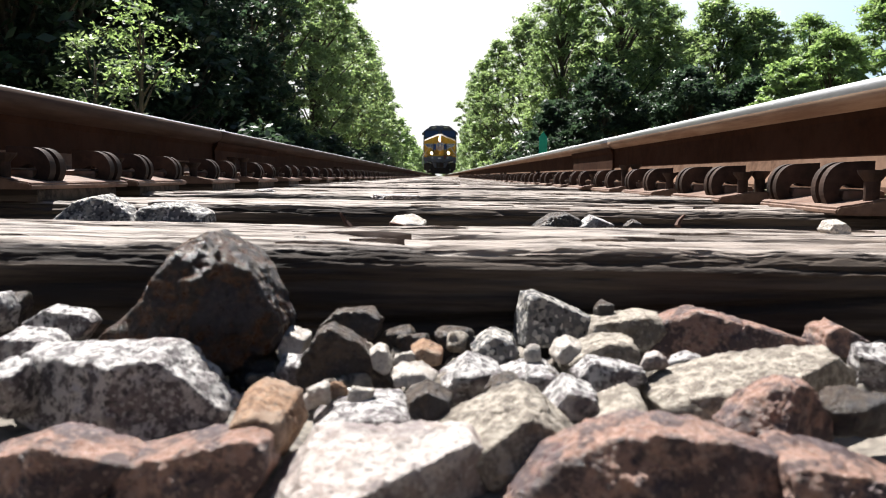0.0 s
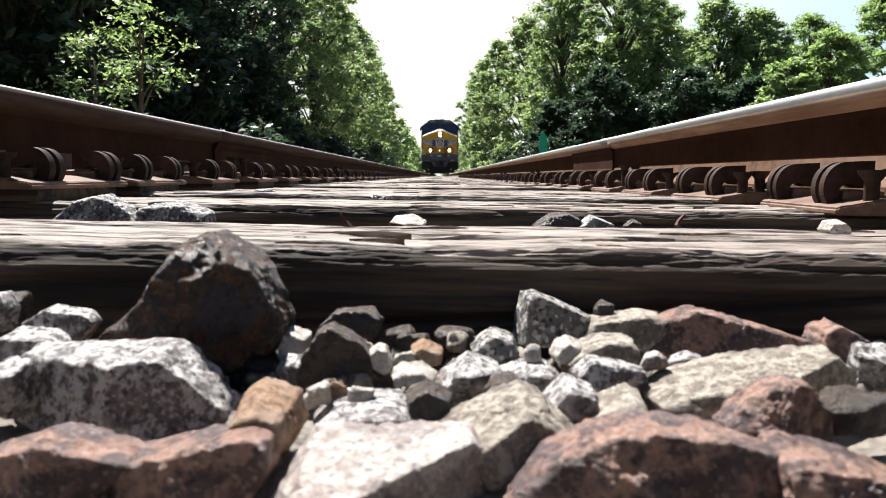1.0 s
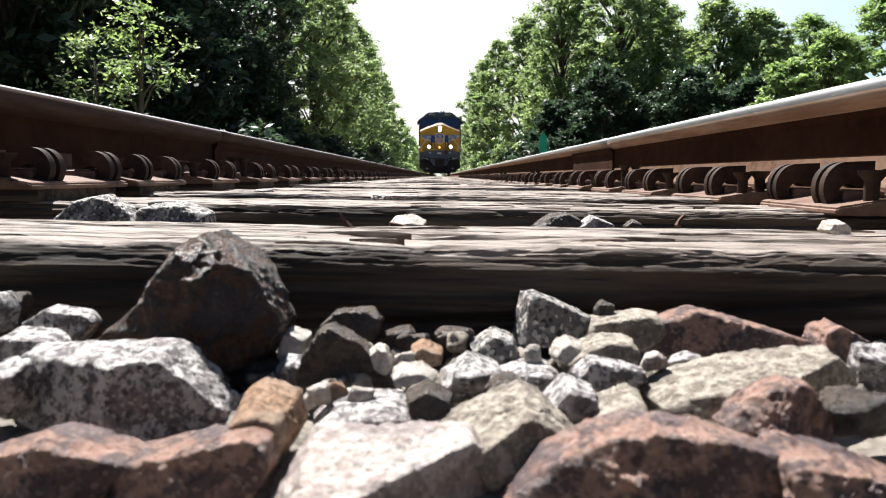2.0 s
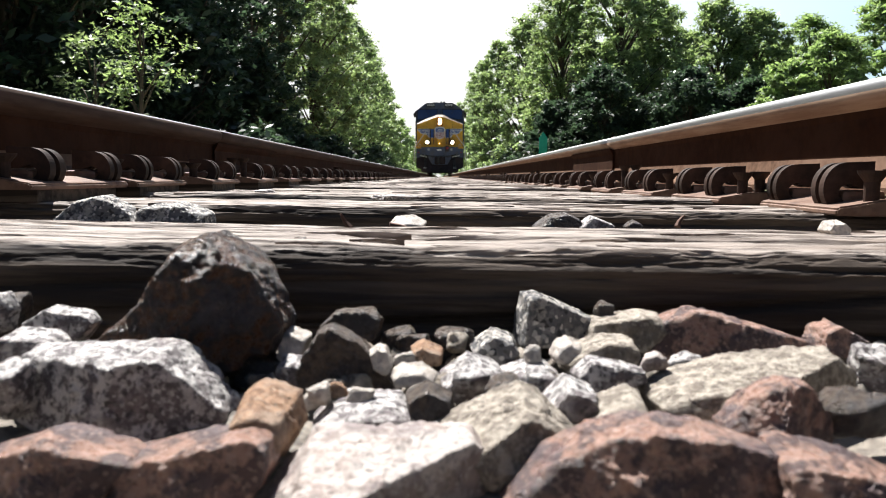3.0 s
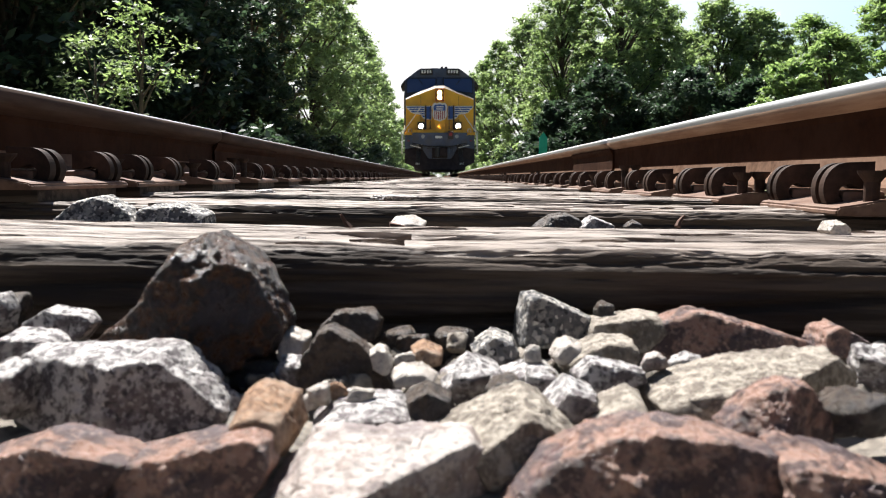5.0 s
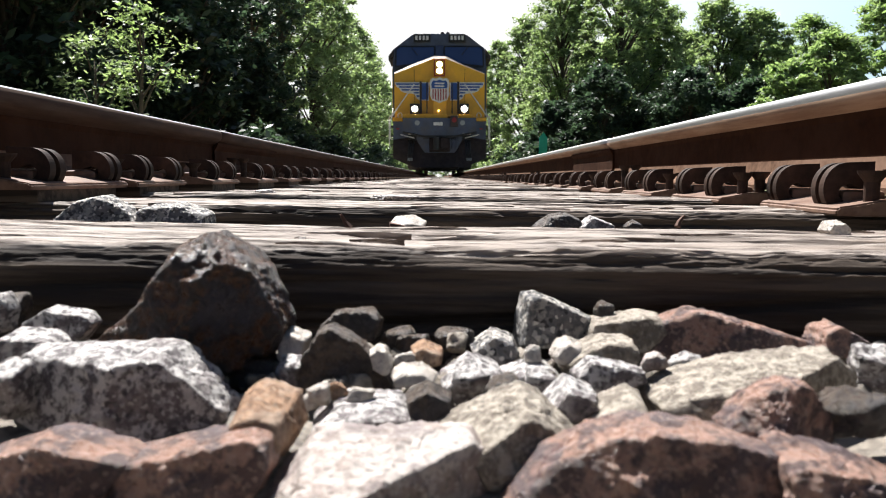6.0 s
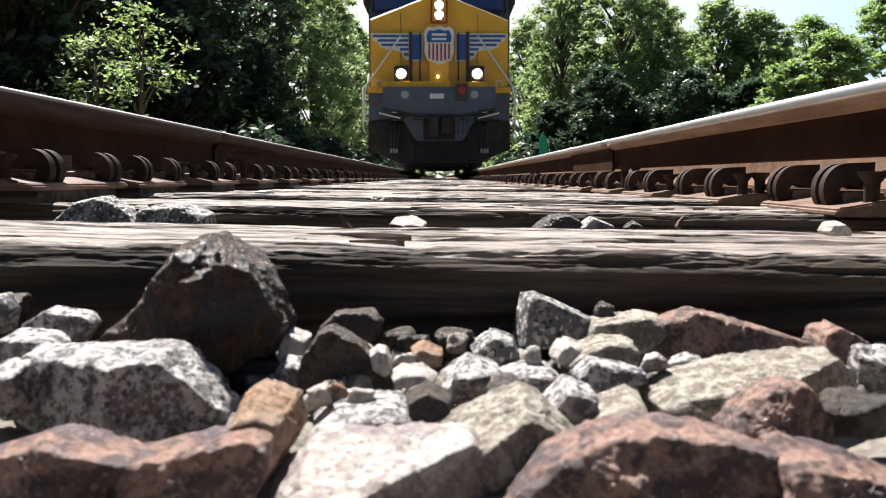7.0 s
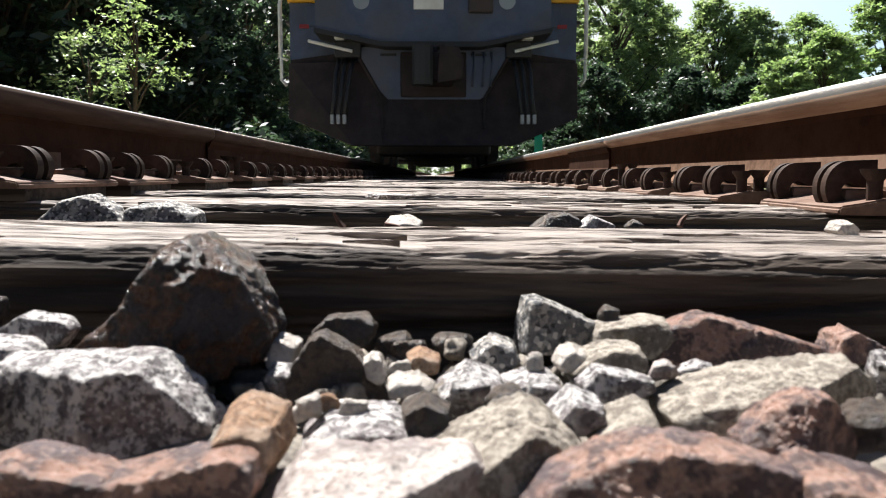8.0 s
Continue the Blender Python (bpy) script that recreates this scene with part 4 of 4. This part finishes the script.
        for v in b.verts:
            if 1.05 <= v.co.z <= 3.78:
                v.co.z -= 0.055
        return part(name, b, material, parent, label, smooth)

    def mirror(fn):
        for s in (-1, 1):
            fn(s)

    # nose with a folded-back top edge
    def nose(b):
        lo = [(-1.44, 1.80), (1.44, 1.80), (1.44, 3.16), (0.20, 3.62), (-0.20, 3.62), (-1.44, 3.16)]
        a = [b.verts.new((x, 0.0 if abs(x) < 0.5 else 0.10, z)) for x, z in lo]
        m = [b.verts.new((x, y, z)) for x, y, z in ((-1.44, 1.35, 1.80), (1.44, 1.35, 1.80), (1.44, 1.35, 3.3), (0.2, 1.35, 3.85), (-0.2, 1.35, 3.85), (-1.44, 1.35, 3.3))]
        b.faces.new((a[0], a[1], a[2], a[3], a[4], a[5]))
        for i in range(6):
            j = (i + 1) % 6
            if i in (0, 1, 5):
                b.faces.new((a[i], m[i], m[j], a[j]))
        b.faces.new(m[::-1])
        bmesh.ops.recalc_face_normals(b, faces=b.faces[:])
    nose_ob = p("nose", nose, YELLOW, label="yellow painted nose")

    # sun glare in shape as well: the pale bevel is wider on the left
    def cap(b):
        for pts in (((-1.44, 0.10, 3.16), (-0.20, 0.0, 3.62), (-0.20, 0.05, 3.652), (-1.44, 0.17, 3.215)), ((0.20, 0.0, 3.62), (1.44, 0.10, 3.16), (1.44, 0.12, 3.175), (0.20, 0.05, 3.652)),
                    ((-0.20, 0.0, 3.62), (0.20, 0.0, 3.62), (0.20, 0.05, 3.652), (-0.20, 0.05, 3.652)),
                    ((-1.44, 0.17, 3.215), (-0.20, 0.05, 3.652), (-0.20, 1.35, 3.90), (-1.44, 1.35, 3.36)), ((0.20, 0.05, 3.652), (1.44, 0.12, 3.175), (1.44, 1.35, 3.36), (0.20, 1.35, 3.90)),
                    ((-0.20, 0.05, 3.652), (0.20, 0.05, 3.652), (0.20, 1.35, 3.90), (-0.20, 1.35, 3.90))):
            b.faces.new([b.verts.new(q) for q in pts])
        bmesh.ops.remove_doubles(b, verts=b.verts[:], dist=0.001)
        bmesh.ops.recalc_face_normals(b, faces=b.faces[:])
        bmesh.ops.solidify(b, geom=b.faces[:], thickness=0.02)
    p("nose_top", cap, NOSE_GLARE, nose_ob, "top of the nose in a pale tone for sun glare")
    p("nose_door", lambda b: box(b, -0.21, -0.07, 1.86, 0.21, 0.02, 3.55, 0.02), YELLOW, nose_ob)
    for z in (2.2, 2.75, 3.3):
        p("door_hinge", lambda b: box(b, 0.205, -0.06, z, 0.235, -0.01, z + 0.12, 0.004), YELLOW, nose_ob)
    mirror(lambda s: p("nose_seam", lambda b: box(b, s * 0.80 - 0.006, -0.002 + 0.05, 1.9, s * 0.80 + 0.006, 0.06, 3.3), DARKGREY, nose_ob))

    # headlight box and lamps
    hl = p("headlight_housing", lambda b: box(b, -0.175, -0.13, 3.06, 0.175, -0.06, 3.58, 0.02), RED, label="dark red-brown headlight box")
    p("headlight_panel", lambda b: box(b, -0.14, -0.14, 3.10, 0.14, -0.128, 3.54, 0.004), YELLOW, hl)
    for z in (3.22, 3.42):
        p("headlight_ring", lambda b: disc(b, 0, -0.165, -0.138, z, 0.105), DARKGREY, hl)
        p("headlight", lambda b: disc(b, 0, -0.172, -0.160, z, 0.085), LAMP, hl, "lit round headlight")

    def ditch(s):
        h = p("ditch_light", lambda b: box(b, s * 0.785 - 0.15, -0.17, 1.86, s * 0.785 + 0.15, 0.06, 2.20, 0.03), DARKGREY)
        p("ring", lambda b: disc(b, s * 0.785, -0.20, -0.165, 2.03, 0.13), GREY, h)
        p("lens", lambda b: disc(b, s * 0.785, -0.21, -0.195, 2.03, 0.090), LAMP, h, "lit round lamp lens")
    mirror(ditch)
    p("marker_light", lambda b: disc(b, -0.03, -0.085, -0.07, 1.99, 0.011), LAMP)

    # emblem in plain shapes: shield and wings
    def shield_outline(k):
        pts = [(-0.27, 0.30), (-0.20, 0.36), (-0.11, 0.33), (0, 0.38), (0.11, 0.33), (0.20, 0.36), (0.27, 0.30), (0.30, 0.20), (0.27, 0.05), (0.29, -0.12), (0.22, -0.28), (0.08, -0.33),
               (0, -0.37), (-0.08, -0.33), (-0.22, -0.28), (-0.29, -0.12), (-0.27, 0.05), (-0.30, 0.20)]
        return [(x * k, 2.62 + z * k) for x, z in pts]
    em = p("shield_emblem", lambda b: prism(b, shield_outline(1.08), -0.10, -0.075), WHITE, label="plain shield in blue, white and red")
    p("shield_top", lambda b: prism(b, [(-0.24, 2.68), (0.24, 2.68), (0.26, 2.80), (0.23, 2.89), (0.19, 2.93), (0.11, 2.91), (0, 2.95), (-0.11, 2.91), (-0.19, 2.93), (-0.23, 2.89), (-0.26, 2.80)], -0.106, -0.098), BLUE, em)
    for i in range(6):
        x = -0.205 + i * 0.082
        drop = 0.07 * (1 - abs(x) / 0.25)
        p("red_stripe", lambda b: box(b, x - 0.019, -0.106, 2.36 - drop, x + 0.019, -0.098, 2.66), RED, em)
    for z in (2.84, 2.75):
        p("light_bar", lambda b: box(b, -0.15, -0.110, z - 0.025, 0.15, -0.104, z + 0.02), WHITE, em)

    def wing(s):
        w = p("wing_emblem", lambda b: prism(b, [(s * x, z) for x, z in ((0.34, 2.88), (1.43, 2.88), (1.38, 2.76), (1.28, 2.70), (1.24, 2.62), (1.10, 2.56), (0.80, 2.52), (0.72, 2.38), (0.62, 2.32), (0.34, 2.32))], -0.004, 0.098), WHITE,
              label="plain blue and white wing shape")
        for x0, x1, z0, z1 in ((0.64, 1.38, 2.80, 2.85), (0.64, 1.28, 2.71, 2.76), (0.64, 1.20, 2.62, 2.67), (0.64, 0.82, 2.53, 2.58), (0.64, 0.73, 2.42, 2.48), (0.36, 0.60, 2.34, 2.86)):
            p("feather", lambda b: box(b, min(s * x0, s * x1), -0.010, z0, max(s * x0, s * x1), -0.002, z1), BLUE, w)
        p("step_post", lambda b: box(b, min(s * 0.56, s * 0.63), -0.06, 1.9, max(s * 0.56, s * 0.63), -0.012, 2.90), DARKGREY)
        p("grab_iron", lambda b: tube(b, [(s * 0.40, 0.0, 1.92), (s * 0.40, -0.08, 1.96), (s * 0.40, -0.08, 2.84), (s * 0.40, 0.0, 2.88)], 0.018), DARKGREY)
    mirror(wing)

    # cab, roof and windscreens
    cab = p("cab", lambda b: prism(b, [(-1.56, 1.7), (1.56, 1.7), (1.56, 3.5), (1.50, 4.07), (0.94, 4.49), (0.80, 4.55), (-0.80, 4.55), (-0.94, 4.49), (-1.50, 4.07), (-1.56, 3.5)], 1.15, 4.2), GREY, label="blue-grey painted cab with a faceted roof")
    mirror(lambda s: p("cab_side", lambda b: box(b, min(s * 1.561, s * 1.575), 1.2, 1.75, max(s * 1.561, s * 1.575), 4.1, 3.5), YELLOW, cab))
    mirror(lambda s: p("sun_visor", lambda b: prism(b, [(s * 1.52, 4.09), (s * 1.70, 3.85), (s * 1.70, 3.77), (s * 1.54, 3.84)], 1.25, 2.9), DARKGREY, cab))

    def slope(b):
        """Leans a windscreen back towards its top."""
        for v in b.verts:
            v.co.y -= (4.15 - v.co.z) * 0.5

    def pane(s):
        p("window_frame", lambda b: slope(prism(b, [(s * x, z) for x, z in ((0.14, 3.62), (1.46, 3.46), (1.46, 4.03), (1.34, 4.15), (0.14, 4.15))], 1.115, 1.148)), BLACK, cab)
        p("window_pane", lambda b: slope(prism(b, [(s * x, z) for x, z in ((0.19, 3.67), (1.41, 3.52), (1.41, 4.00), (1.31, 4.10), (0.19, 4.10))], 1.100, 1.113)), GLASS, cab, "dark reflecting windscreen tinted blue for the sky")
        p("wiper", lambda b: slope(tube(b, [(s * 0.95, 1.08, 4.12), (s * 0.72, 1.07, 3.82)], 0.012, 6)), BLACK, cab)
        nb = p("number_board", lambda b: box(b, min(s * 0.30, s * 0.86), 1.03, 4.27, max(s * 0.30, s * 0.86), 1.148, 4.52, 0.015), BLACK, label="black board with pale figures shown as bars")
        for k in range(4):
            x = s * 0.58 - 0.18 + k * 0.12
            p("light_bar", lambda b: box(b, x - 0.036, 1.020, 4.33, x + 0.036, 1.029, 4.46, 0.003), WHITE, nb)
    mirror(pane)
    p("window_pillar", lambda b: slope(box(b, -0.12, 1.09, 3.5, 0.12, 1.148, 4.16, 0.015)), GREY, cab)
    p("horn", lambda b: [tube(b, [(x, 2.0, 4.60), (x, 1.5, 4.61)], 0.04, 8, 1.8) for x in (0.1, 0.28)], DARKGREY)
    p("antenna_box", lambda b: box(b, -0.45, 1.6, 4.553, -0.05, 2.1, 4.63, 0.02), GREY)

    # long hood and frame behind the cab
    p("hood", lambda b: prism(b, [(-1.1, 1.65), (1.1, 1.65), (1.1, 4.1), (0.8, 4.35), (-0.8, 4.35), (-1.1, 4.1)], 4.2, 20.5), YELLOW)
    p("hood_radiator", lambda b: prism(b, [(-1.55, 3.7), (1.55, 3.7), (1.55, 4.0), (1.2, 4.5), (-1.2, 4.5), (-1.55, 4.0)], 15.5, 20.0), GREY)
    p("frame", lambda b: box(b, -1.5, 0.3, 1.25, 1.5, 21.5, 1.64, 0.03), GREY)
    p("fuel_tank", lambda b: box(b, -1.4, 8.6, 0.14, 1.4, 13.6, 1.24, 0.15), DARKGREY)

    # walkway edge in orange-yellow, step by step
    for x0, x1, y0, z0, z1 in ((-1.50, -1.18, -0.02, 1.66, 1.78), (-1.17, 0.24, -0.30, 1.74, 1.86), (0.60, 1.02, -0.30, 1.74, 1.86), (1.03, 1.50, -0.02, 1.66, 1.78)):
        p("platform_edge", lambda b: box(b, x0, y0, z0, x1, y0 + 0.32, z1, 0.015), ORANGE, label="orange-yellow platform edge")
    # pilot and plough
    p("anticlimber", lambda b: prism(b, [(-1.15, 1.30), (-0.5, 1.18), (0.5, 1.18), (1.15, 1.30), (1.15, 1.735), (-1.15, 1.735)], -0.42, 0.3), GREY)
    p("pilot_shelf", lambda b: prism(b, [(-1.16, 1.28), (-0.48, 1.14), (0.48, 1.14), (1.16, 1.28), (1.16, 1.32), (0.5, 1.19), (-0.5, 1.19), (-1.16, 1.32)], -0.46, 0.1), BLACK)
    p("pilot", lambda b: prism(b, [(-1.48, 0.62), (1.48, 0.62), (1.48, 1.655), (-1.48, 1.655)], 0.02, 0.3), GREY)

    def plough(b):
        up = [(-1.48, 0.0, 0.98), (-0.62, -0.12, 0.98), (-0.45, -0.2, 0.62), (0.45, -0.2, 0.62), (0.62, -0.12, 0.98), (1.48, 0.0, 0.98)]
        dn = [(-1.48, -0.05, 0.42), (-0.80, -0.38, 0.13), (-0.5, -0.45, 0.12), (0.5, -0.45, 0.12), (0.80, -0.38, 0.13), (1.48, -0.05, 0.42)]
        a = [b.verts.new(q) for q in up]
        c = [b.verts.new(q) for q in dn]
        for i in range(5):
            b.faces.new((a[i], a[i + 1], c[i + 1], c[i]))
        bmesh.ops.recalc_face_normals(b, faces=b.faces[:])
        bmesh.ops.solidify(b, geom=b.faces[:], thickness=-0.03)
    p("plough", plough, SOOT, label="dark sooty snow plough")
    p("pilot_panel", lambda b: prism(b, [(-0.80, 1.17), (-0.52, 0.64), (-0.47, 0.60), (0.47, 0.60), (0.52, 0.64), (0.80, 1.17)], -0.245, -0.205), GREY, label="blue-grey panel behind the coupler")
    mirror(lambda s: p("plough_rib", lambda b: tube(b, [(s * 0.80, -0.25, 1.16), (s * 0.52, -0.25, 0.62), (s * 0.50, -0.40, 0.30)], 0.018, 6), SOOT))
    mirror(lambda s: p("corner_plate", lambda b: prism(b, [(s * 0.86, 1.16), (s * 1.47, 1.02), (s * 1.47, 0.50), (s * 0.86, 0.50)], -0.012, 0.015), SOOT, label="brown grimy corner plate"))
    mirror(lambda s: p("step_box", lambda b: box(b, min(s * 1.0, s * 1.30), -0.03, 0.70, max(s * 1.0, s * 1.30), 0.018, 0.95, 0.01), BLACK))
    # coupler
    cp = p("coupler", lambda b: box(b, -0.13, -0.72, 0.72, 0.20, 0.1, 1.00, 0.05), SOOT, label="rust-brown grimy coupler")
    p("coupler_jaw", lambda b: prism(b, [(0.04, 0.70), (0.26, 0.74), (0.29, 0.88), (0.24, 1.02), (0.06, 1.04)], -0.80, -0.62), SOOT, cp)
    p("lifting_pin", lambda b: tube(b, [(0.02, -0.66, 0.98), (0.02, -0.66, 1.10), (0.10, -0.64, 1.13)], 0.02, 7), SOOT, cp)
    p("knuckle", lambda b: tube(b, [(-0.10, -0.78, 0.68), (-0.10, -0.78, 1.04)], 0.10, 12), BLACK, cp)
    p("coupler_pocket", lambda b: box(b, -0.33, -0.262, 0.62, 0.33, -0.24, 1.12, 0.02), SOOT, cp)
    mirror(lambda s: p("cut_lever", lambda b: tube(b, [(s * 1.24, -0.30, 1.22), (s * 1.02, -0.33, 1.165), (s * 0.80, -0.36, 1.11)], 0.016, 6), WHITE))

    def valves(s):
        p("receptacle", lambda b: box(b, s * 0.85 - 0.13, -0.32, 1.06, s * 0.85 + 0.13, -0.20, 1.22, 0.02), BLACK)
        p("receptacle_lid", lambda b: box(b, s * 0.85 - 0.12, -0.42, 1.222, s * 0.85 + 0.13, -0.30, 1.262, 0.008), WHITE)
        for k in range(3):
            h = p("brake_hose", lambda b: tube(b, [(s * (0.80 + k * 0.07), -0.2, 1.02), (s * (0.82 + k * 0.07), -0.36, 0.85), (s * (0.85 + k * 0.06), -0.42, 0.60), (s * (0.87 + k * 0.06), -0.46, 0.42)], 0.022, 7), BLACK, smooth=True)
            p("hose_coupling", lambda b: box(b, s * (0.87 + k * 0.06) - 0.018, -0.49, 0.34, s * (0.87 + k * 0.06) + 0.018, -0.44, 0.43, 0.006), STEEL, h)
    mirror(valves)
    p("nameplate", lambda b: box(b, -0.19, -0.432, 1.50, 0.10, -0.421, 1.60, 0.003), WHITE)
    p("signal_box", lambda b: box(b, 0.34, -0.50, 1.46, 0.58, -0.421, 1.80, 0.02), DARKGREY)
    p("red_lamp", lambda b: disc(b, 0.46, -0.52, -0.50, 1.66, 0.075), RED)
    mirror(lambda s: p("round_cover", lambda b: disc(b, s * 0.70 if s < 0 else 0.72, -0.432, -0.42, 1.58, 0.08), STEEL))
    # block added to keep the gap under the plough dark
    p("underframe", lambda b: box(b, -0.62, 0.32, 0.06, 0.62, 1.3, 0.62, 0.03), DARKGREY)
    mirror(lambda s: p("reflector", lambda b: box(b, s * 1.33 - 0.05, 0.005, 1.40, s * 1.33 + 0.05, 0.018, 1.44, 0.003), RED))
    mirror(lambda s: p("pilot_slot", lambda b: box(b, s * 0.45 - 0.08, -0.262, 1.03, s * 0.45 + 0.08, -0.24, 1.10, 0.02), BLACK))
    for x in (0.40, 0.50, 0.58):
        p("air_pipe", lambda b: tube(b, [(x, -0.26, 1.12), (x + 0.01, -0.285, 0.95), (x - 0.01, -0.285, 0.72)], 0.012, 7), GREY, smooth=True)
    mirror(lambda s: p("step_riser", lambda b: box(b, s * 1.15 - 0.17, 0.006, 1.42, s * 1.15 + 0.17, 0.018, 1.62, 0.004), GREY))
    # rails and ladders
    mirror(lambda s: p("handrail", lambda b: tube(b, [(s * 0.78, 0.06, 2.88), (s * 0.82, -0.02, 2.80), (s * 1.40, -0.05, 1.98), (s * 1.52, -0.05, 1.80), (s * 1.57, -0.04, 1.62), (s * 1.57, -0.04, 1.10), (s * 1.50, 0.0, 1.02)], 0.020, 8), WHITE, smooth=True))
    mirror(lambda s: p("ladder_rail", lambda b: tube(b, [(s * 1.50, 0.35, 2.1), (s * 1.52, 0.32, 1.9), (s * 1.62, 0.25, 1.80), (s * 1.62, 0.25, 0.85), (s * 1.58, 0.30, 0.8)], 0.018, 8), WHITE, smooth=True))
    mirror(lambda s: p("hoop_handle", lambda b: tube(b, [(s * 1.26 + 0.07 * math.cos(a), 0.03, 1.84 + 0.09 * math.sin(a)) for a in (math.pi * 1.35 - k * math.pi * 1.7 / 10 for k in range(11))], 0.012, 6), WHITE, smooth=True))
    for k in range(4):
        mirror(lambda s: p("ladder_step", lambda b: box(b, min(s * 1.30, s * 1.58), 0.33, 0.55 + k * 0.32, max(s * 1.30, s * 1.58), 0.60, 0.58 + k * 0.32), DARKGREY))
    # wheelsets that turn
    sets = []
    for y in (2.2, 4.1, 6.0, 15.8, 17.7, 19.6):
        def ws(b):
            for s in (-1, 1):
                for x0, x1, r in ((0.690, 0.72, 0.56), (0.72, 0.83, 0.533), (0.66, 0.685, 0.30)):
                    n = 28
                    a = [b.verts.new((s * x0, r * math.cos(2 * math.pi * k / n), r * math.sin(2 * math.pi * k / n))) for k in range(n)]
                    c = [b.verts.new((s * x1, r * math.cos(2 * math.pi * k / n), r * math.sin(2 * math.pi * k / n))) for k in range(n)]
                    for k in range(n):
                        b.faces.new((a[k], a[(k + 1) % n], c[(k + 1) % n], c[k]))
                    b.faces.new(a)
                    b.faces.new(c[::-1])
            tube(b, [(-0.9, 0, 0), (0.9, 0, 0)], 0.09, 12)
            bmesh.ops.recalc_face_normals(b, faces=b.faces[:])
        w = p("wheelset", ws, DARKGREY, label="steel wheels on an axle")
        w.location = (0, y, 0.533)
        sets.append((w, y))
    for y0 in (2.2, 4.1, 6.0, 15.8, 17.7, 19.6):
        p("traction_motor", lambda b: box(b, -0.60, y0 - 0.75, 0.13, 0.60, y0 + 0.35, 0.92, 0.06), DARKGREY)
    for y0 in (1.5, 15.1):
        mirror(lambda s: p("truck_frame", lambda b: box(b, min(s * 0.92, s * 1.08), y0, 0.45, max(s * 0.92, s * 1.08), y0 + 5.2, 0.95, 0.05), DARKGREY))
    tagged(top, "yellow and grey diesel locomotive with lit headlights on the rails", "locomotive")
    return top, sets


loco, wheelsets = locomotive()


# ---- tie plates, clips and spikes ----
def fastening(side, deep, tall):
    """A rusty plate with two spring clips and two spikes on the inner side of the rail; origin at the plate's inner
    edge, side * x towards the rail.
    deep: how far the dark block in its shaded gap reaches below it; tall: how far the spikes have worked out."""
    top = empty("tie_plate")

    def put(name, b, material, label="", smooth=False):
        for v in b.verts:
            v.co.x *= side
            v.co.z *= 0.86 if side < 0 and v.co.z > 0 else 1.0
        bmesh.ops.recalc_face_normals(b, faces=b.faces[:])
        return part(name, b, material, top, label, smooth)
    b = prism(bmesh.new(), [(0, -0.003), (0, 0.006), (0.004, 0.0095), (0.022, 0.012), (0.062, 0.020), (0.29, 0.020), (0.345, 0.012), (0.345, -0.003)], -0.14, 0.16)
    bmesh.ops.bevel(b, geom=b.edges[:], offset=0.0025, segments=2, affect="EDGES")
    put("plate", b, PLATE)
    # dark block added in place of the shaded gap under a raised plate
    if deep > 0.004:
        put("pad", box(bmesh.new(), 0.008, -0.112, -deep, 0.338, 0.128, -0.0031, 0.002), WOOD_SIDE, "dark block filling the shaded gap under the plate")
    for cy in (-0.050, 0.135):
        b = box(bmesh.new(), 0.036, cy - 0.026, 0.010, 0.098, cy + 0.030, 0.032, 0.008)
        put("clip_shoulder", b, PLATE)
        c = bmesh.new()
        arc = [math.pi * (-0.34 + 0.84 * k / 17) for k in range(18)]
        outer = [(0.041 - 0.033 * math.cos(a), 0.034 + 0.038 * math.sin(a)) for a in arc]
        inner = [(0.045 - 0.015 * math.cos(a), 0.028 + 0.013 * math.sin(a)) for a in arc[::-1]]
        for y0, y1, fin in ((cy - 0.026, cy - 0.010, 0.079), (cy + 0.002, cy + 0.018, 0.075)):
            prism(c, outer + [(fin, 0.074), (fin, 0.034), (0.060, 0.034)] + inner, y0, y1)
        put("spring_clip", c, CLIP, "dark rusted spring clip")
    for sx, sy, lift in ((0.055, -0.120, tall), (0.092, -0.115, tall + 0.002)):
        c = bmesh.new()
        z = 0.060 + lift
        for (z0, r0), (z1, r1) in zip(((0.008, 0.010), (z - 0.016, 0.0105), (z - 0.005, 0.0185)), ((z - 0.016, 0.0105), (z - 0.005, 0.0185), (z, 0.020))):
            tube(c, [(sx, sy, z0), (sx, sy, z1)], r0, 14, r1 / r0)
        put("rail_spike", c, CLIP, smooth=False)
    return tagged(top, "rusty tie plate with spring clips and spikes beside the rail", "tie plate", "plates under the rails")


for s in (-1, 1):
    deep = 0.022 if s < 0 else 0.003
    seated, risen = fastening(s, deep, 0.0), fastening(s, deep, 0.028)
    used = set()
    for k in [0, *range(-26, 0), *range(1, 46)]:
        y, skew = tie_row(k)
        kind = risen if k > 3 and k % 5 == 4 else seated
        m = pose(s * 0.575, y - 0.01 + s * 0.60 * math.tan(radians(skew)), 0.028 if s < 0 else -0.006, 0, 0.63, skew)
        if kind in used:
            copy_thing(kind, m)
        else:
            used.add(kind)
            kind.matrix_basis = m


# ---- what moves ----
def motions():
    rows = ((0.0, 70.6), (1.5, 59.2), (3.5, 43.9), (4.5, 36.2), (6.0, 24.3), (6.5, 20.15), (7.0, 16.0), (7.5, 11.95), (8.0, 7.95))
    walk(loco, [(t, pose(0, d, 0.204)) for t, d in rows])
    ts, ds = [r[0] for r in rows], [r[1] for r in rows]
    for w, y in wheelsets:
        walk(w, [(k / 15, pose(0, y, 0.533, math.degrees((70.6 - float(np.interp(k / 15, ts, ds))) / 0.533) % 360)) for k in range(121)])


motions()
